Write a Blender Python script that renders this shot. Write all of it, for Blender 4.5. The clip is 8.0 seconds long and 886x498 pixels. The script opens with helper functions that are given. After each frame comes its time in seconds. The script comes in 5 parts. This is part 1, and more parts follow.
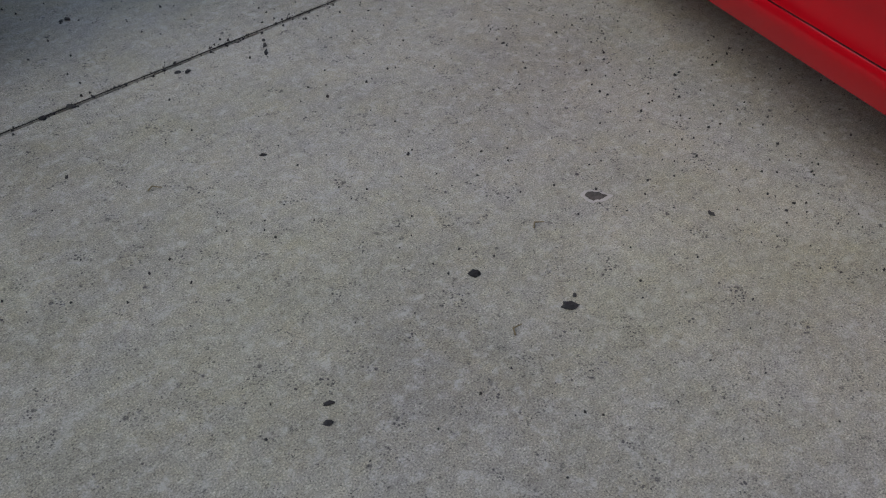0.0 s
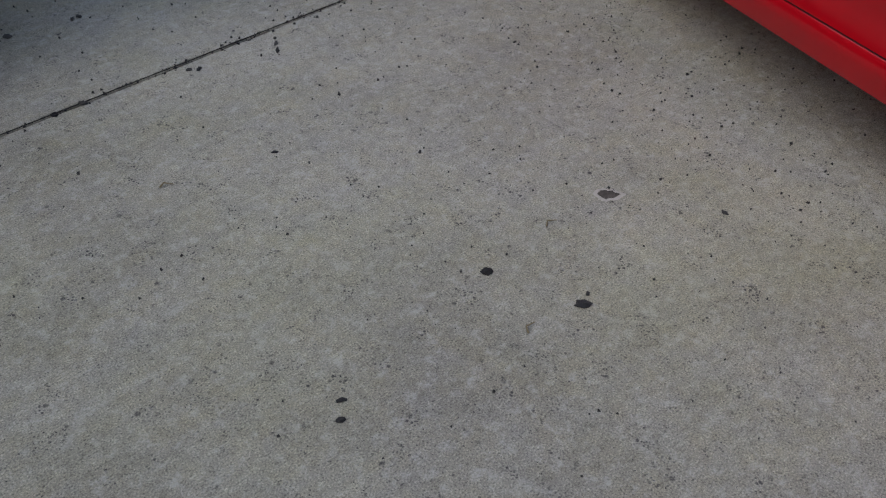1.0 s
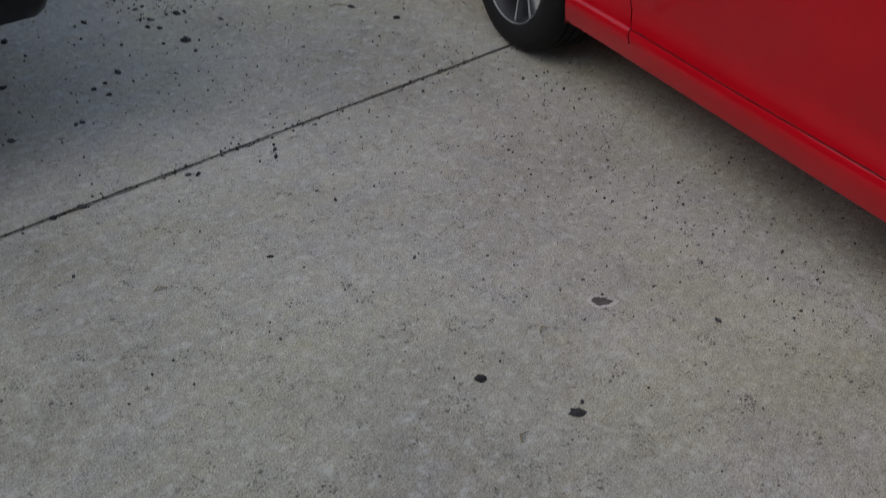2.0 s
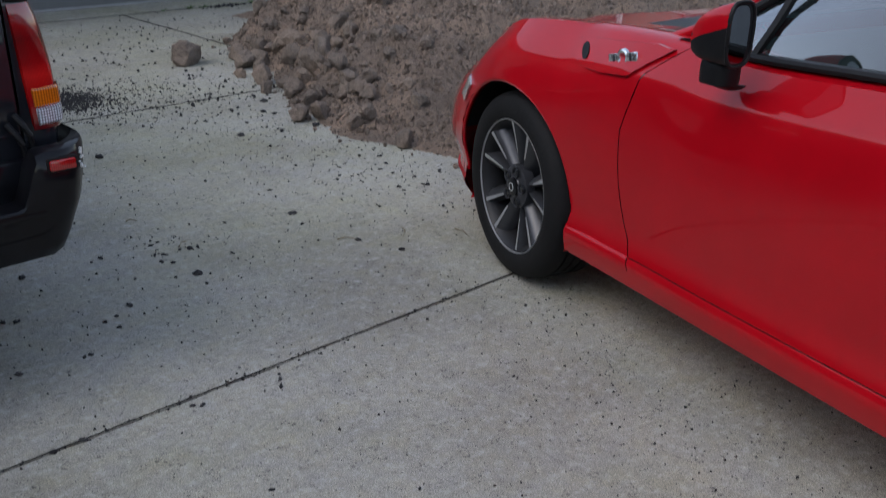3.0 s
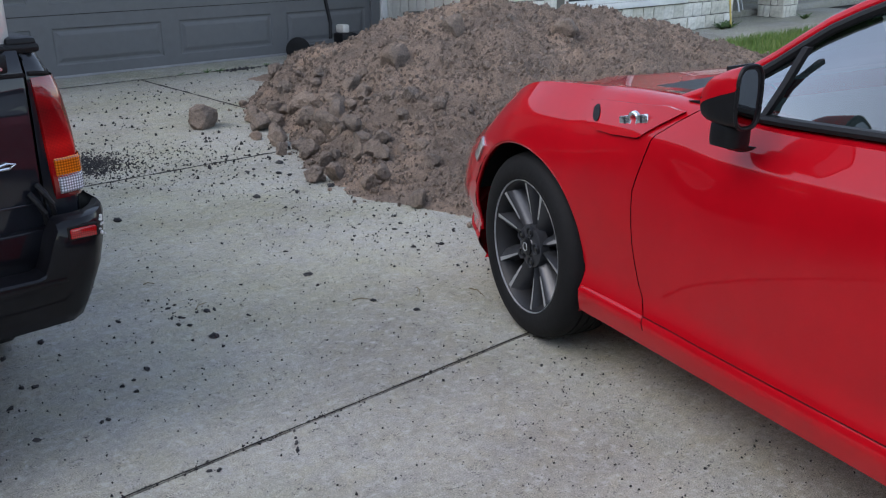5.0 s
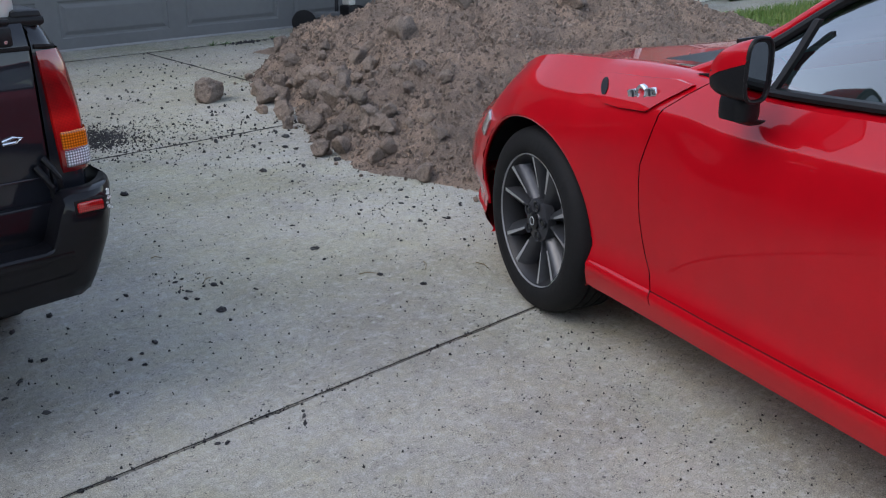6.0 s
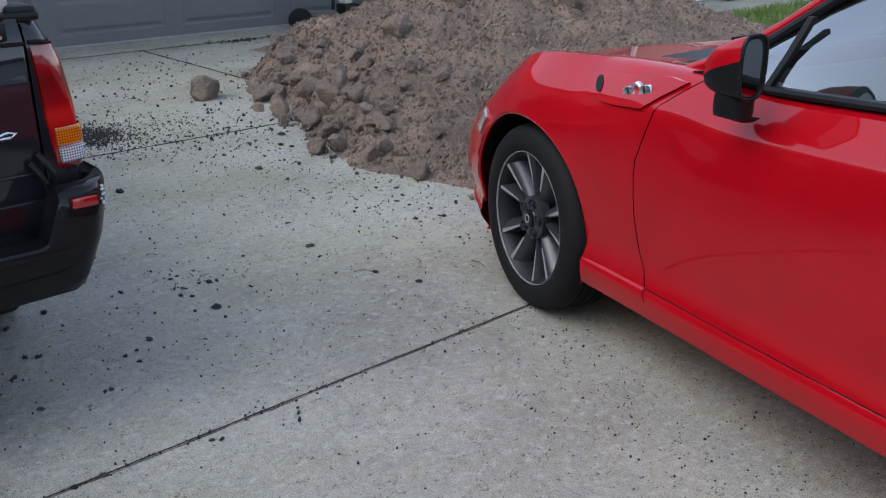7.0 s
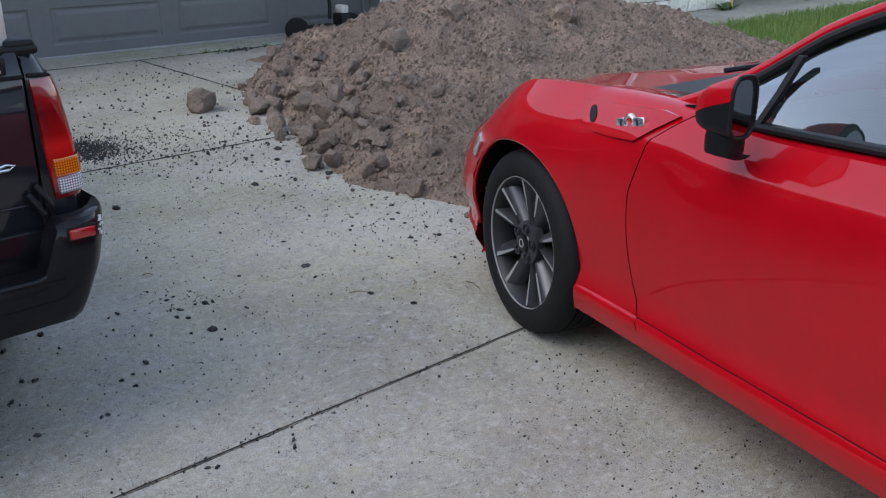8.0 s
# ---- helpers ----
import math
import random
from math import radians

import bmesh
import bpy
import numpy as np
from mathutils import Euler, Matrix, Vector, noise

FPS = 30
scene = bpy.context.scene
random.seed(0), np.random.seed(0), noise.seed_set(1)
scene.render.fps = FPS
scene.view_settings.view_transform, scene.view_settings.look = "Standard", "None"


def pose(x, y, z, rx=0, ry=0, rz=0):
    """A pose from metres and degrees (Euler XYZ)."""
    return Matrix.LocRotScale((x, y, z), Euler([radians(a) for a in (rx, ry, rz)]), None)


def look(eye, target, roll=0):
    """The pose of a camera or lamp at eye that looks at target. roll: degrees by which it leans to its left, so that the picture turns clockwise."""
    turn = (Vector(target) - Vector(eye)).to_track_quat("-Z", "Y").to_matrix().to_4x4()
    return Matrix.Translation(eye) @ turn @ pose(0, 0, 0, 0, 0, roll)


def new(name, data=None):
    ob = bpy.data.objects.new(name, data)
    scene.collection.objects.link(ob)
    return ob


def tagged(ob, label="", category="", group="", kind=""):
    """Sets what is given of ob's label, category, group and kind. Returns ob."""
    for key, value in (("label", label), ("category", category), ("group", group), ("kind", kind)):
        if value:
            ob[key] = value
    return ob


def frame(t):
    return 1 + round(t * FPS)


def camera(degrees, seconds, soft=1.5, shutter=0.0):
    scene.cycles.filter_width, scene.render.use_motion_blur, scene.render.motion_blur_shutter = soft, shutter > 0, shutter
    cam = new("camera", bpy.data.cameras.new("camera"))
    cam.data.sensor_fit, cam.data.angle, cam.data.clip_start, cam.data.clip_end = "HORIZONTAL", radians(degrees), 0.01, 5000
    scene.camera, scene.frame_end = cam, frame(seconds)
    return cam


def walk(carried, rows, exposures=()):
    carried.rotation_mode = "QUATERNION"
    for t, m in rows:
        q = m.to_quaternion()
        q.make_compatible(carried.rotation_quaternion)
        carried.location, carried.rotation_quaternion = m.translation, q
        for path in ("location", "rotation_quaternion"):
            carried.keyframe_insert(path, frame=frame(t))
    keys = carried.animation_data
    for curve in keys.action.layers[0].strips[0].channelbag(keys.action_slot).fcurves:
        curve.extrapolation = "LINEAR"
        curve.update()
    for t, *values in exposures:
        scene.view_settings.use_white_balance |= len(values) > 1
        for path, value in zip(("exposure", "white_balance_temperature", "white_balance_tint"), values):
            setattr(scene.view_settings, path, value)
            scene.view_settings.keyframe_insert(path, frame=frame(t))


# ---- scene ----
cam = camera(52.2, 8.0, soft=1.15, shutter=0.3)
PATH = [
    (0, (0.2022, 0.5361, 1.2669), (1.268, 1.6596, -0.2087), 1.5),
    (0.5, (0.198, 0.5425, 1.2658), (1.2519, 1.6735, -0.214), 1.3),
    (1, (0.1894, 0.5446, 1.254), (1.2508, 1.6799, -0.2172), 1.5),
    (1.2, (0.1883, 0.5457, 1.2615), (1.2487, 1.6745, -0.2151), 1.8),
    (2.3, (0.2001, 0.5457, 1.2701), (1.4178, 1.8543, 0.0931), 1.6),
    (2.5, (0.2012, 0.5468, 1.2754), (1.4488, 1.895, 0.1776), 1.3),
    (3, (0.1937, 0.5339, 1.2787), (1.5194, 1.9923, 0.4451), 0.7),
    (3.5, (0.1894, 0.5297, 1.2915), (1.5322, 2.0234, 0.5543), 0.4),
    (4, (0.1862, 0.5297, 1.2979), (1.5355, 2.0373, 0.5981), 0.1),
    (5.5, (0.1862, 0.5307, 1.3011), (1.5034, 2.0501, 0.5682), -0.5),
    (6, (0.1872, 0.5329, 1.3001), (1.4937, 2.0426, 0.5307), -0.4),
    (6.5, (0.1872, 0.5297, 1.2958), (1.4959, 2.0384, 0.5243), -0.4),
    (7, (0.1883, 0.5275, 1.2947), (1.5012, 2.0319, 0.5232), -0.2),
    (7.5, (0.1915, 0.5297, 1.3225), (1.5066, 2.033, 0.5532), -0.2),
    (8, (0.1937, 0.5286, 1.3707), (1.5151, 2.0276, 0.6046), 0.1),
]
walk(cam, [(t, look(eye, target, roll)) for t, eye, target, roll in PATH],
     exposures=[(0, 0.26, 7000, 10), (2.3, 0.24, 7000, 10), (2.6, 0.27, 6900, 10), (3.0, 0.45, 6650, 10), (3.5, 0.73, 6550, 10), (4.0, 0.84, 6550, 10), (8.0, 0.89, 6550, 10)])

# ---- light ----
world = bpy.data.worlds.new("sky")
scene.world = world
world.use_nodes = True
wn, wl = world.node_tree.nodes, world.node_tree.links
sky = wn.new("ShaderNodeTexSky")
sky.sky_type, sky.sun_disc = "NISHITA", False
sky.sun_elevation, sky.sun_rotation = radians(50), radians(280)
sky.dust_density, sky.air_density = 1.0, 1.0
grey = wn.new("ShaderNodeHueSaturation")
grey.inputs["Saturation"].default_value = 0.75
wl.new(sky.outputs[0], grey.inputs["Color"])
wl.new(grey.outputs[0], wn["Background"].inputs["Color"])
wn["Background"].inputs["Strength"].default_value = 0.2
sun = new("sun", bpy.data.lights.new("sun", "SUN"))
sun.data.energy, sun.data.angle, sun.data.color = 0.5, radians(45), (1, 0.97, 0.93)
sun.matrix_world = look((-5, 0.88, 6.1), (0, 0, 0))


# ---- materials ----
def mat(name, rough=0.6, metal=0.0):
    m = bpy.data.materials.new(name)
    m.use_nodes = True
    b = m.node_tree.nodes["Principled BSDF"]
    b.inputs["Roughness"].default_value, b.inputs["Metallic"].default_value = rough, metal
    return m, m.node_tree.nodes, m.node_tree.links, b


def ramp(n, l, source, stops):
    r = n.new("ShaderNodeValToRGB")
    while len(r.color_ramp.elements) < len(stops):
        r.color_ramp.elements.new(0.5)
    for e, (p, c) in zip(r.color_ramp.elements, stops):
        e.position, e.color = p, (*c, 1) if len(c) == 3 else c
    l.new(source, r.inputs[0])
    return r.outputs[0]


def coords(n):
    return n.new("ShaderNodeTexCoord").outputs["Object"]


def noise_at(n, l, scale, detail=4, rough=0.6, vec=None):
    t = n.new("ShaderNodeTexNoise")
    t.inputs["Scale"].default_value, t.inputs["Detail"].default_value, t.inputs["Roughness"].default_value = scale, detail, rough
    l.new(vec or coords(n), t.inputs["Vector"])
    return t.outputs[0]


def mixed(n, l, fac, a, b, how="MIX"):
    x = n.new("ShaderNodeMix")
    x.data_type, x.blend_type = "RGBA", how
    for s, v in ((x.inputs[0], fac), (x.inputs[6], a), (x.inputs[7], b)):
        if isinstance(v, (int, float)):
            s.default_value = v
        elif isinstance(v, tuple):
            s.default_value = (*v, 1)
        else:
            l.new(v, s)
    return x.outputs[2]


def bump(n, l, b, height, strength, dist):
    u = n.new("ShaderNodeBump")
    u.inputs["Strength"].default_value, u.inputs["Distance"].default_value = strength, dist
    l.new(height, u.inputs["Height"])
    l.new(u.outputs[0], b.inputs["Normal"])


def plain(name, colour, rough=0.6, metal=0.0, vary=0.15, scale=30, relief=0.0, coat=0.0):
    """A colour with a soft two-scale variation, and a fine relief."""
    m, n, l, b = mat(name, rough, metal)
    a = noise_at(n, l, scale, 5)
    big = noise_at(n, l, scale / 9, 3)
    dark, light = tuple(c * (1 - vary) for c in colour), tuple(min(1, c * (1 + vary)) for c in colour)
    c1 = ramp(n, l, a, [(0.3, dark), (0.7, light)])
    l.new(mixed(n, l, 0.5, c1, ramp(n, l, big, [(0.3, dark), (0.7, light)])), b.inputs["Base Color"])
    if relief:
        bump(n, l, b, a, 0.6, relief)
    b.inputs["Coat Weight"].default_value, b.inputs["Coat Roughness"].default_value = coat, 0.03
    return m


def concrete():
    m, n, l, b = mat("concrete", 0.85)
    v = n.new("ShaderNodeNewGeometry").outputs["Position"]
    stain = ramp(n, l, noise_at(n, l, 1.3, 5, 0.65, v), [(0.3, (0.235, 0.222, 0.20)), (0.5, (0.315, 0.303, 0.276)), (0.7, (0.375, 0.362, 0.332))])
    # warm and cool cement in patches a few centimetres across
    hue = ramp(n, l, noise_at(n, l, 11, 7, 0.72, v), [(0.36, (1.03, 1.02, 0.91)), (0.5, (0.99, 1, 0.95)), (0.64, (0.96, 0.98, 0.985))])
    stain = mixed(n, l, 1.0, stain, hue, "MULTIPLY")
    mottle = ramp(n, l, noise_at(n, l, 48, 7, 0.9, v), [(0.30, (0.40, 0.395, 0.39)), (0.45, (0.94, 0.94, 0.94)), (0.55, (1.06, 1.06, 1.06)), (0.68, (1.6, 1.6, 1.58))])
    c = mixed(n, l, 1.0, stain, mottle, "MULTIPLY")
    fine = noise_at(n, l, 300, 2, 0.6, v)
    c = mixed(n, l, 1.0, c, ramp(n, l, fine, [(0.32, (0.45, 0.45, 0.45)), (0.44, (0.90, 0.90, 0.90)), (0.55, (1.05, 1.05, 1.04)), (0.67, (1.5, 1.5, 1.48))]), "MULTIPLY")
    for scale, size, gate in ((80, 0.2, 0.5), (32, 0.13, 0.5), (150, 0.25, 0.5)):
        vor = n.new("ShaderNodeTexVoronoi")
        vor.inputs["Scale"].default_value = scale
        l.new(v, vor.inputs["Vector"])
        speck = ramp(n, l, vor.outputs["Distance"], [(size, (1, 1, 1)), (size + 0.07, (0, 0, 0))])
        here = ramp(n, l, noise_at(n, l, 14, 6, 0.8, v), [(gate, (0, 0, 0)), (gate + 0.12, (1, 1, 1))])
        f = mixed(n, l, 1.0, speck, here, "MULTIPLY")
        c = mixed(n, l, f, c, (0.06, 0.058, 0.06))
    # pale worn flecks, and yellowish and dark weathering in broad clouds
    pale = ramp(n, l, noise_at(n, l, 27, 8, 0.8, v), [(0.52, (0, 0, 0)), (0.63, (0.6, 0.6, 0.6))])
    c = mixed(n, l, pale, c, (0.47, 0.465, 0.45))
    algae = ramp(n, l, noise_at(n, l, 0.7, 6, 0.7, v), [(0.45, (1, 1, 1)), (0.62, (0.93, 0.94, 0.82)), (0.75, (0.82, 0.80, 0.72))])
    c = mixed(n, l, 1.0, c, algae, "MULTIPLY")
    l.new(c, b.inputs["Base Color"])
    bump(n, l, b, fine, 0.35, 0.004)
    return m


def soil(name="soil", base=(0.31, 0.232, 0.18)):
    m, n, l, b = mat(name, 0.95)
    v = n.new("ShaderNodeNewGeometry").outputs["Position"]
    k = lambda s: tuple(c * s for c in base)
    a = ramp(n, l, noise_at(n, l, 2.2, 5, 0.65, v), [(0.33, (base[0] * 0.66, base[1] * 0.69, base[2] * 0.72)), (0.52, k(1.0)), (0.70, (base[0] * 1.36, base[1] * 1.3, base[2] * 1.24))])
    fine = noise_at(n, l, 60, 7, 0.85, v)
    c = mixed(n, l, 1.0, a, ramp(n, l, fine, [(0.3, (0.38, 0.37, 0.36)), (0.48, (0.95, 0.95, 0.95)), (0.56, (1.08, 1.08, 1.08)), (0.7, (1.75, 1.74, 1.72))]), "MULTIPLY")
    vor = n.new("ShaderNodeTexVoronoi")
    vor.inputs["Scale"].default_value = 38
    l.new(v, vor.inputs["Vector"])
    f = ramp(n, l, vor.outputs["Distance"], [(0.10, (1, 1, 1)), (0.16, (0, 0, 0))])
    c = mixed(n, l, mixed(n, l, 1.0, f, ramp(n, l, noise_at(n, l, 12, 3, 0.6, v), [(0.52, (0, 0, 0)), (0.6, (1, 1, 1))]), "MULTIPLY"), c, k(1.15))
    l.new(c, b.inputs["Base Color"])
    bump(n, l, b, noise_at(n, l, 44, 9, 0.8, v), 1.0, 0.04)
    return m


def paint(name, colour, coat=1.0, rough=0.35, dirt=0.05):
    m, n, l, b = mat(name, rough)
    b.inputs["Coat Weight"].default_value, b.inputs["Coat Roughness"].default_value = coat, 0.02
    b.inputs["Specular IOR Level"].default_value = 0.05
    d = ramp(n, l, noise_at(n, l, 6, 5), [(0.4, tuple(c * (1 - dirt) for c in colour)), (0.65, tuple(c * (1 + dirt) for c in colour))])
    l.new(d, b.inputs["Base Color"])
    l.new(ramp(n, l, noise_at(n, l, 14, 5), [(0.4, (0.010, 0.010, 0.010)), (0.75, (0.035, 0.035, 0.035))]), b.inputs["Coat Roughness"])
    return m


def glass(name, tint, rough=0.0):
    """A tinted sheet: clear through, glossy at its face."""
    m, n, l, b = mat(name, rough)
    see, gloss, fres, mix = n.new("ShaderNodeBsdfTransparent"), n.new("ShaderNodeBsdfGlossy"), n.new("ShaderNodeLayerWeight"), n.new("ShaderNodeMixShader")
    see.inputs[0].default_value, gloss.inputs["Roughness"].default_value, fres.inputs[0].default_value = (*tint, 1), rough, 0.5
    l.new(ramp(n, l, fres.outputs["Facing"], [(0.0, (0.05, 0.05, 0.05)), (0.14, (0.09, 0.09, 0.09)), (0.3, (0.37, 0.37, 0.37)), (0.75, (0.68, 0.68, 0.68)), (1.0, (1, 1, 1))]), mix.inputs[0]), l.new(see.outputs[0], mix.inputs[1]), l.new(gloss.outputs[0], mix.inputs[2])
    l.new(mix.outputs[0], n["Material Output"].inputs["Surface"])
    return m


def varied(name, colours, rough=0.8, relief=0.004, scale=25):
    """One of several colours for each piece."""
    m, n, l, b = mat(name, rough)
    o = n.new("ShaderNodeObjectInfo").outputs["Random"]
    c = ramp(n, l, o, [(i / max(1, len(colours) - 1), c) for i, c in enumerate(colours)])
    a = noise_at(n, l, scale, 5)
    l.new(mixed(n, l, 1.0, c, ramp(n, l, a, [(0.3, (0.75, 0.75, 0.74)), (0.65, (1.1, 1.1, 1.1))]), "MULTIPLY"), b.inputs["Base Color"])
    bump(n, l, b, a, 0.6, relief)
    return m


CONCRETE = concrete()
SOIL = soil()
CLOD = soil("clod", (0.31, 0.245, 0.198))
DIRT = plain("joint_dirt", (0.017, 0.015, 0.013), 0.95, vary=0.4, scale=60, relief=0.01)
GRAVEL = varied("gravel", [(0.012, 0.012, 0.014), (0.03, 0.03, 0.033), (0.06, 0.058, 0.058)], 0.8, 0.003, 120)
RED = paint("red_paint", (0.40, 0.0024, 0.0085), 0.85)
RED.node_tree.nodes["Principled BSDF"].inputs["Coat IOR"].default_value = 1.47
GROOVE = plain("seam_black", (0.01, 0.008, 0.008), 0.8)
BLACK = plain("black_plastic", (0.009, 0.009, 0.010), 0.42, vary=0.2, scale=120, relief=0.0008)
GLOSS = paint("gloss_black", (0.01, 0.01, 0.011), 0.6)
RUBBER = plain("rubber", (0.009, 0.009, 0.0095), 0.75, vary=0.25, scale=60, relief=0.002)
ALLOY = plain("machined_alloy", (0.44, 0.45, 0.46), 0.35, 0.6, 0.12, 90)
GUNMETAL = plain("grey_alloy", (0.05, 0.052, 0.059), 0.36, 0.5, 0.2, 50, coat=0.25)
# darker than the blades: colours in the shade deep behind them
BARREL = plain("shade_dark_barrel", (0.018, 0.018, 0.02), 0.5, 0.3, 0.25, 40)
MIRROR = plain("silvered_glass", (0.2, 0.22, 0.23), 0.015, 1.0, 0.02)
CHROME = plain("chrome", (0.82, 0.83, 0.85), 0.16, 0.9, 0.05)
STEEL = plain("brake_steel", (0.16, 0.15, 0.145), 0.5, 1.0, 0.25)
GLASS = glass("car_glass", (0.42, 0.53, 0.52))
CLEAR = glass("clear_lens", (0.9, 0.9, 0.9), 0.05)
CABIN = plain("cabin_fabric", (0.06, 0.062, 0.065), 0.85, vary=0.3, scale=80)
SEAT = plain("seat_fabric", (0.09, 0.095, 0.1), 0.9, vary=0.25, scale=90)
TRUCK = paint("charcoal_paint", (0.013, 0.014, 0.018), 1.0, 0.4, 0.2)
DOORGREY = plain("garage_paint", (0.125, 0.128, 0.129), 0.55, vary=0.1, scale=12, relief=0.0006)
WHITE = plain("white_paint", (0.72, 0.72, 0.69), 0.6, vary=0.1, scale=20, relief=0.001)
BRICKS = varied("painted_block", [(0.58, 0.56, 0.48), (0.68, 0.66, 0.58), (0.74, 0.72, 0.65), (0.62, 0.59, 0.50)], 0.8, 0.01, 18)
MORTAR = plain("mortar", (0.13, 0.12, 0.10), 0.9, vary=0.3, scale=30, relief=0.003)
SIDING = plain("weathered_board", (0.50, 0.49, 0.45), 0.75, vary=0.2, scale=18, relief=0.002)
PANE = paint("dark_pane", (0.045, 0.048, 0.05), 1.0, 0.1)
LEAF = varied("leaf", [(0.035, 0.075, 0.018), (0.06, 0.12, 0.03), (0.09, 0.15, 0.04)], 0.6, 0.001)
ROOF = plain("roof_shingle", (0.10, 0.095, 0.09), 0.9, vary=0.3, scale=20, relief=0.01)
ASPHALT = plain("asphalt", (0.05, 0.05, 0.052), 0.9, vary=0.3, scale=90, relief=0.004)
STUCCO = plain("stucco", (0.36, 0.34, 0.31), 0.85, vary=0.12, scale=20, relief=0.004)


def grass_mat():
    m, n, l, b = mat("grass", 0.6)
    r = n.new("ShaderNodeNewGeometry").outputs["Random Per Island"]
    l.new(ramp(n, l, r, [(0.0, (0.06, 0.12, 0.02)), (0.6, (0.11, 0.2, 0.035)), (1.0, (0.2, 0.23, 0.07))]), b.inputs["Base Color"])
    return m


GRASS = grass_mat()
for m in (RUBBER, BLACK, GROOVE):
    m.node_tree.nodes["Principled BSDF"].inputs["Specular IOR Level"].default_value = 0.2


def crumb_mat():
    m, n, l, b = mat("soil_crumb", 0.95)
    r = n.new("ShaderNodeNewGeometry").outputs["Random Per Island"]
    l.new(ramp(n, l, r, [(0.0, (0.105, 0.079, 0.062)), (0.6, (0.155, 0.118, 0.093)), (0.994, (0.18, 0.138, 0.11)), (1.0, (0.30, 0.25, 0.21))]), b.inputs["Base Color"])
    return m


CRUMB = crumb_mat()


# ---- making meshes ----
def part(name, bm, material, parent=None, label="", smooth=True):
    me = bpy.data.meshes.new(name)
    if isinstance(bm, tuple):
        me.from_pydata(bm[0], [], bm[1])
        me.validate()
    else:
        bmesh.ops.recalc_face_normals(bm, faces=bm.faces[:])
        bm.to_mesh(me)
        bm.free()
    for x in material if isinstance(material, (list, tuple)) else (material,):
        me.materials.append(x)
    me.polygons.foreach_set("use_smooth", [smooth] * len(me.polygons))
    if smooth:
        me.set_sharp_from_angle(angle=radians(38))
    ob = new(name, me)
    ob.parent = parent
    if label:
        ob["label"] = label
    return ob


def thing(name, m, label, category, group="", kind=""):
    ob = new(name)
    ob.matrix_world = m
    ob.empty_display_size = 0.1
    return tagged(ob, label, category, group, kind)


def box(bm, x0, x1, y0, y1, z0, z1, bevel=0.0, m=None, seg=2):
    r = bmesh.ops.create_cube(bm, size=1)
    vs = r["verts"]
    for v in vs:
        v.co = Vector(((x0 + x1) / 2 + v.co.x * (x1 - x0), (y0 + y1) / 2 + v.co.y * (y1 - y0), (z0 + z1) / 2 + v.co.z * (z1 - z0)))
    if bevel:
        es = list({e for v in vs for e in v.link_edges})
        out = bmesh.ops.bevel(bm, geom=es, offset=bevel, segments=seg, affect="EDGES", profile=0.5)
        vs = list({v for f in out["faces"] for v in f.verts} | {v for v in vs if v.is_valid})
    if m is not None:
        bmesh.ops.transform(bm, matrix=m, verts=[v for v in vs if v.is_valid])
    return bm


def abox(*a, **k):
    return box(bmesh.new(), *a, **k)


def lathe(bm, rows, n=48, axis="x"):
    """Turn rows of (along, radius) round an axis."""
    rings = []
    for a, r in rows:
        ring = []
        for i in range(n):
            c, s = math.cos(2 * math.pi * i / n) * r, math.sin(2 * math.pi * i / n) * r
            ring.append(bm.verts.new((a, c, s) if axis == "x" else (c, s, a) if axis == "z" else (c, a, s)))
        rings.append(ring)
    for p, q in zip(rings, rings[1:]):
        for i in range(n):
            bm.faces.new((p[i], p[(i + 1) % n], q[(i + 1) % n], q[i]))
    return bm


def cap_ends(bm):
    bmesh.ops.holes_fill(bm, edges=[e for e in bm.edges if e.is_boundary])
    return bm


def tube(bm, pts, r, n=8, ends=True):
    pts = [Vector(p) for p in pts]
    rings = []
    for i, p in enumerate(pts):
        d = (pts[min(i + 1, len(pts) - 1)] - pts[max(i - 1, 0)]).normalized()
        side = d.cross(Vector((0, 0, 1)))
        if side.length < 0.05:
            side = d.cross(Vector((0, 1, 0)))
        side.normalize()
        up = side.cross(d)
        rr = r[i] if isinstance(r, (list, tuple)) else r
        rings.append([bm.verts.new(p + (side * math.cos(2 * math.pi * k / n) + up * math.sin(2 * math.pi * k / n)) * rr) for k in range(n)])
    for a, b in zip(rings, rings[1:]):
        for k in range(n):
            bm.faces.new((a[k], a[(k + 1) % n], b[(k + 1) % n], b[k]))
    if ends:
        bm.faces.new(rings[0])
        bm.faces.new(rings[-1])
    return bm


def prism(outline, depth, place=None):
    """An outline of (a, b) made a plate: a along x, b along z, depth along y."""
    bm = bmesh.new()
    f = [bm.verts.new((a, 0, b)) for a, b in outline]
    g = [bm.verts.new((a, depth, b)) for a, b in outline]
    bm.faces.new(f)
    bm.faces.new(g[::-1])
    for i in range(len(f)):
        j = (i + 1) % len(f)
        bm.faces.new((f[j], f[i], g[i], g[j]))
    if place is not None:
        bm.transform(place)
    return bm


def lump(radius, rng, squash=0.75, level=2, rough=0.35):
    bm = bmesh.new()
    bmesh.ops.create_icosphere(bm, subdivisions=level, radius=radius)
    o = Vector((rng.uniform(-99, 99), rng.uniform(-99, 99), rng.uniform(-99, 99)))
    sx, sy = rng.uniform(0.75, 1.25), rng.uniform(0.75, 1.25)
    for v in bm.verts:
        d = v.co.normalized()
        k = 1 + rough * noise.noise(d * 1.5 + o) + rough * 0.5 * noise.noise(d * 4 + o)
        v.co = Vector((v.co.x * k * sx, v.co.y * k * sy, v.co.z * k * squash))
    return bm


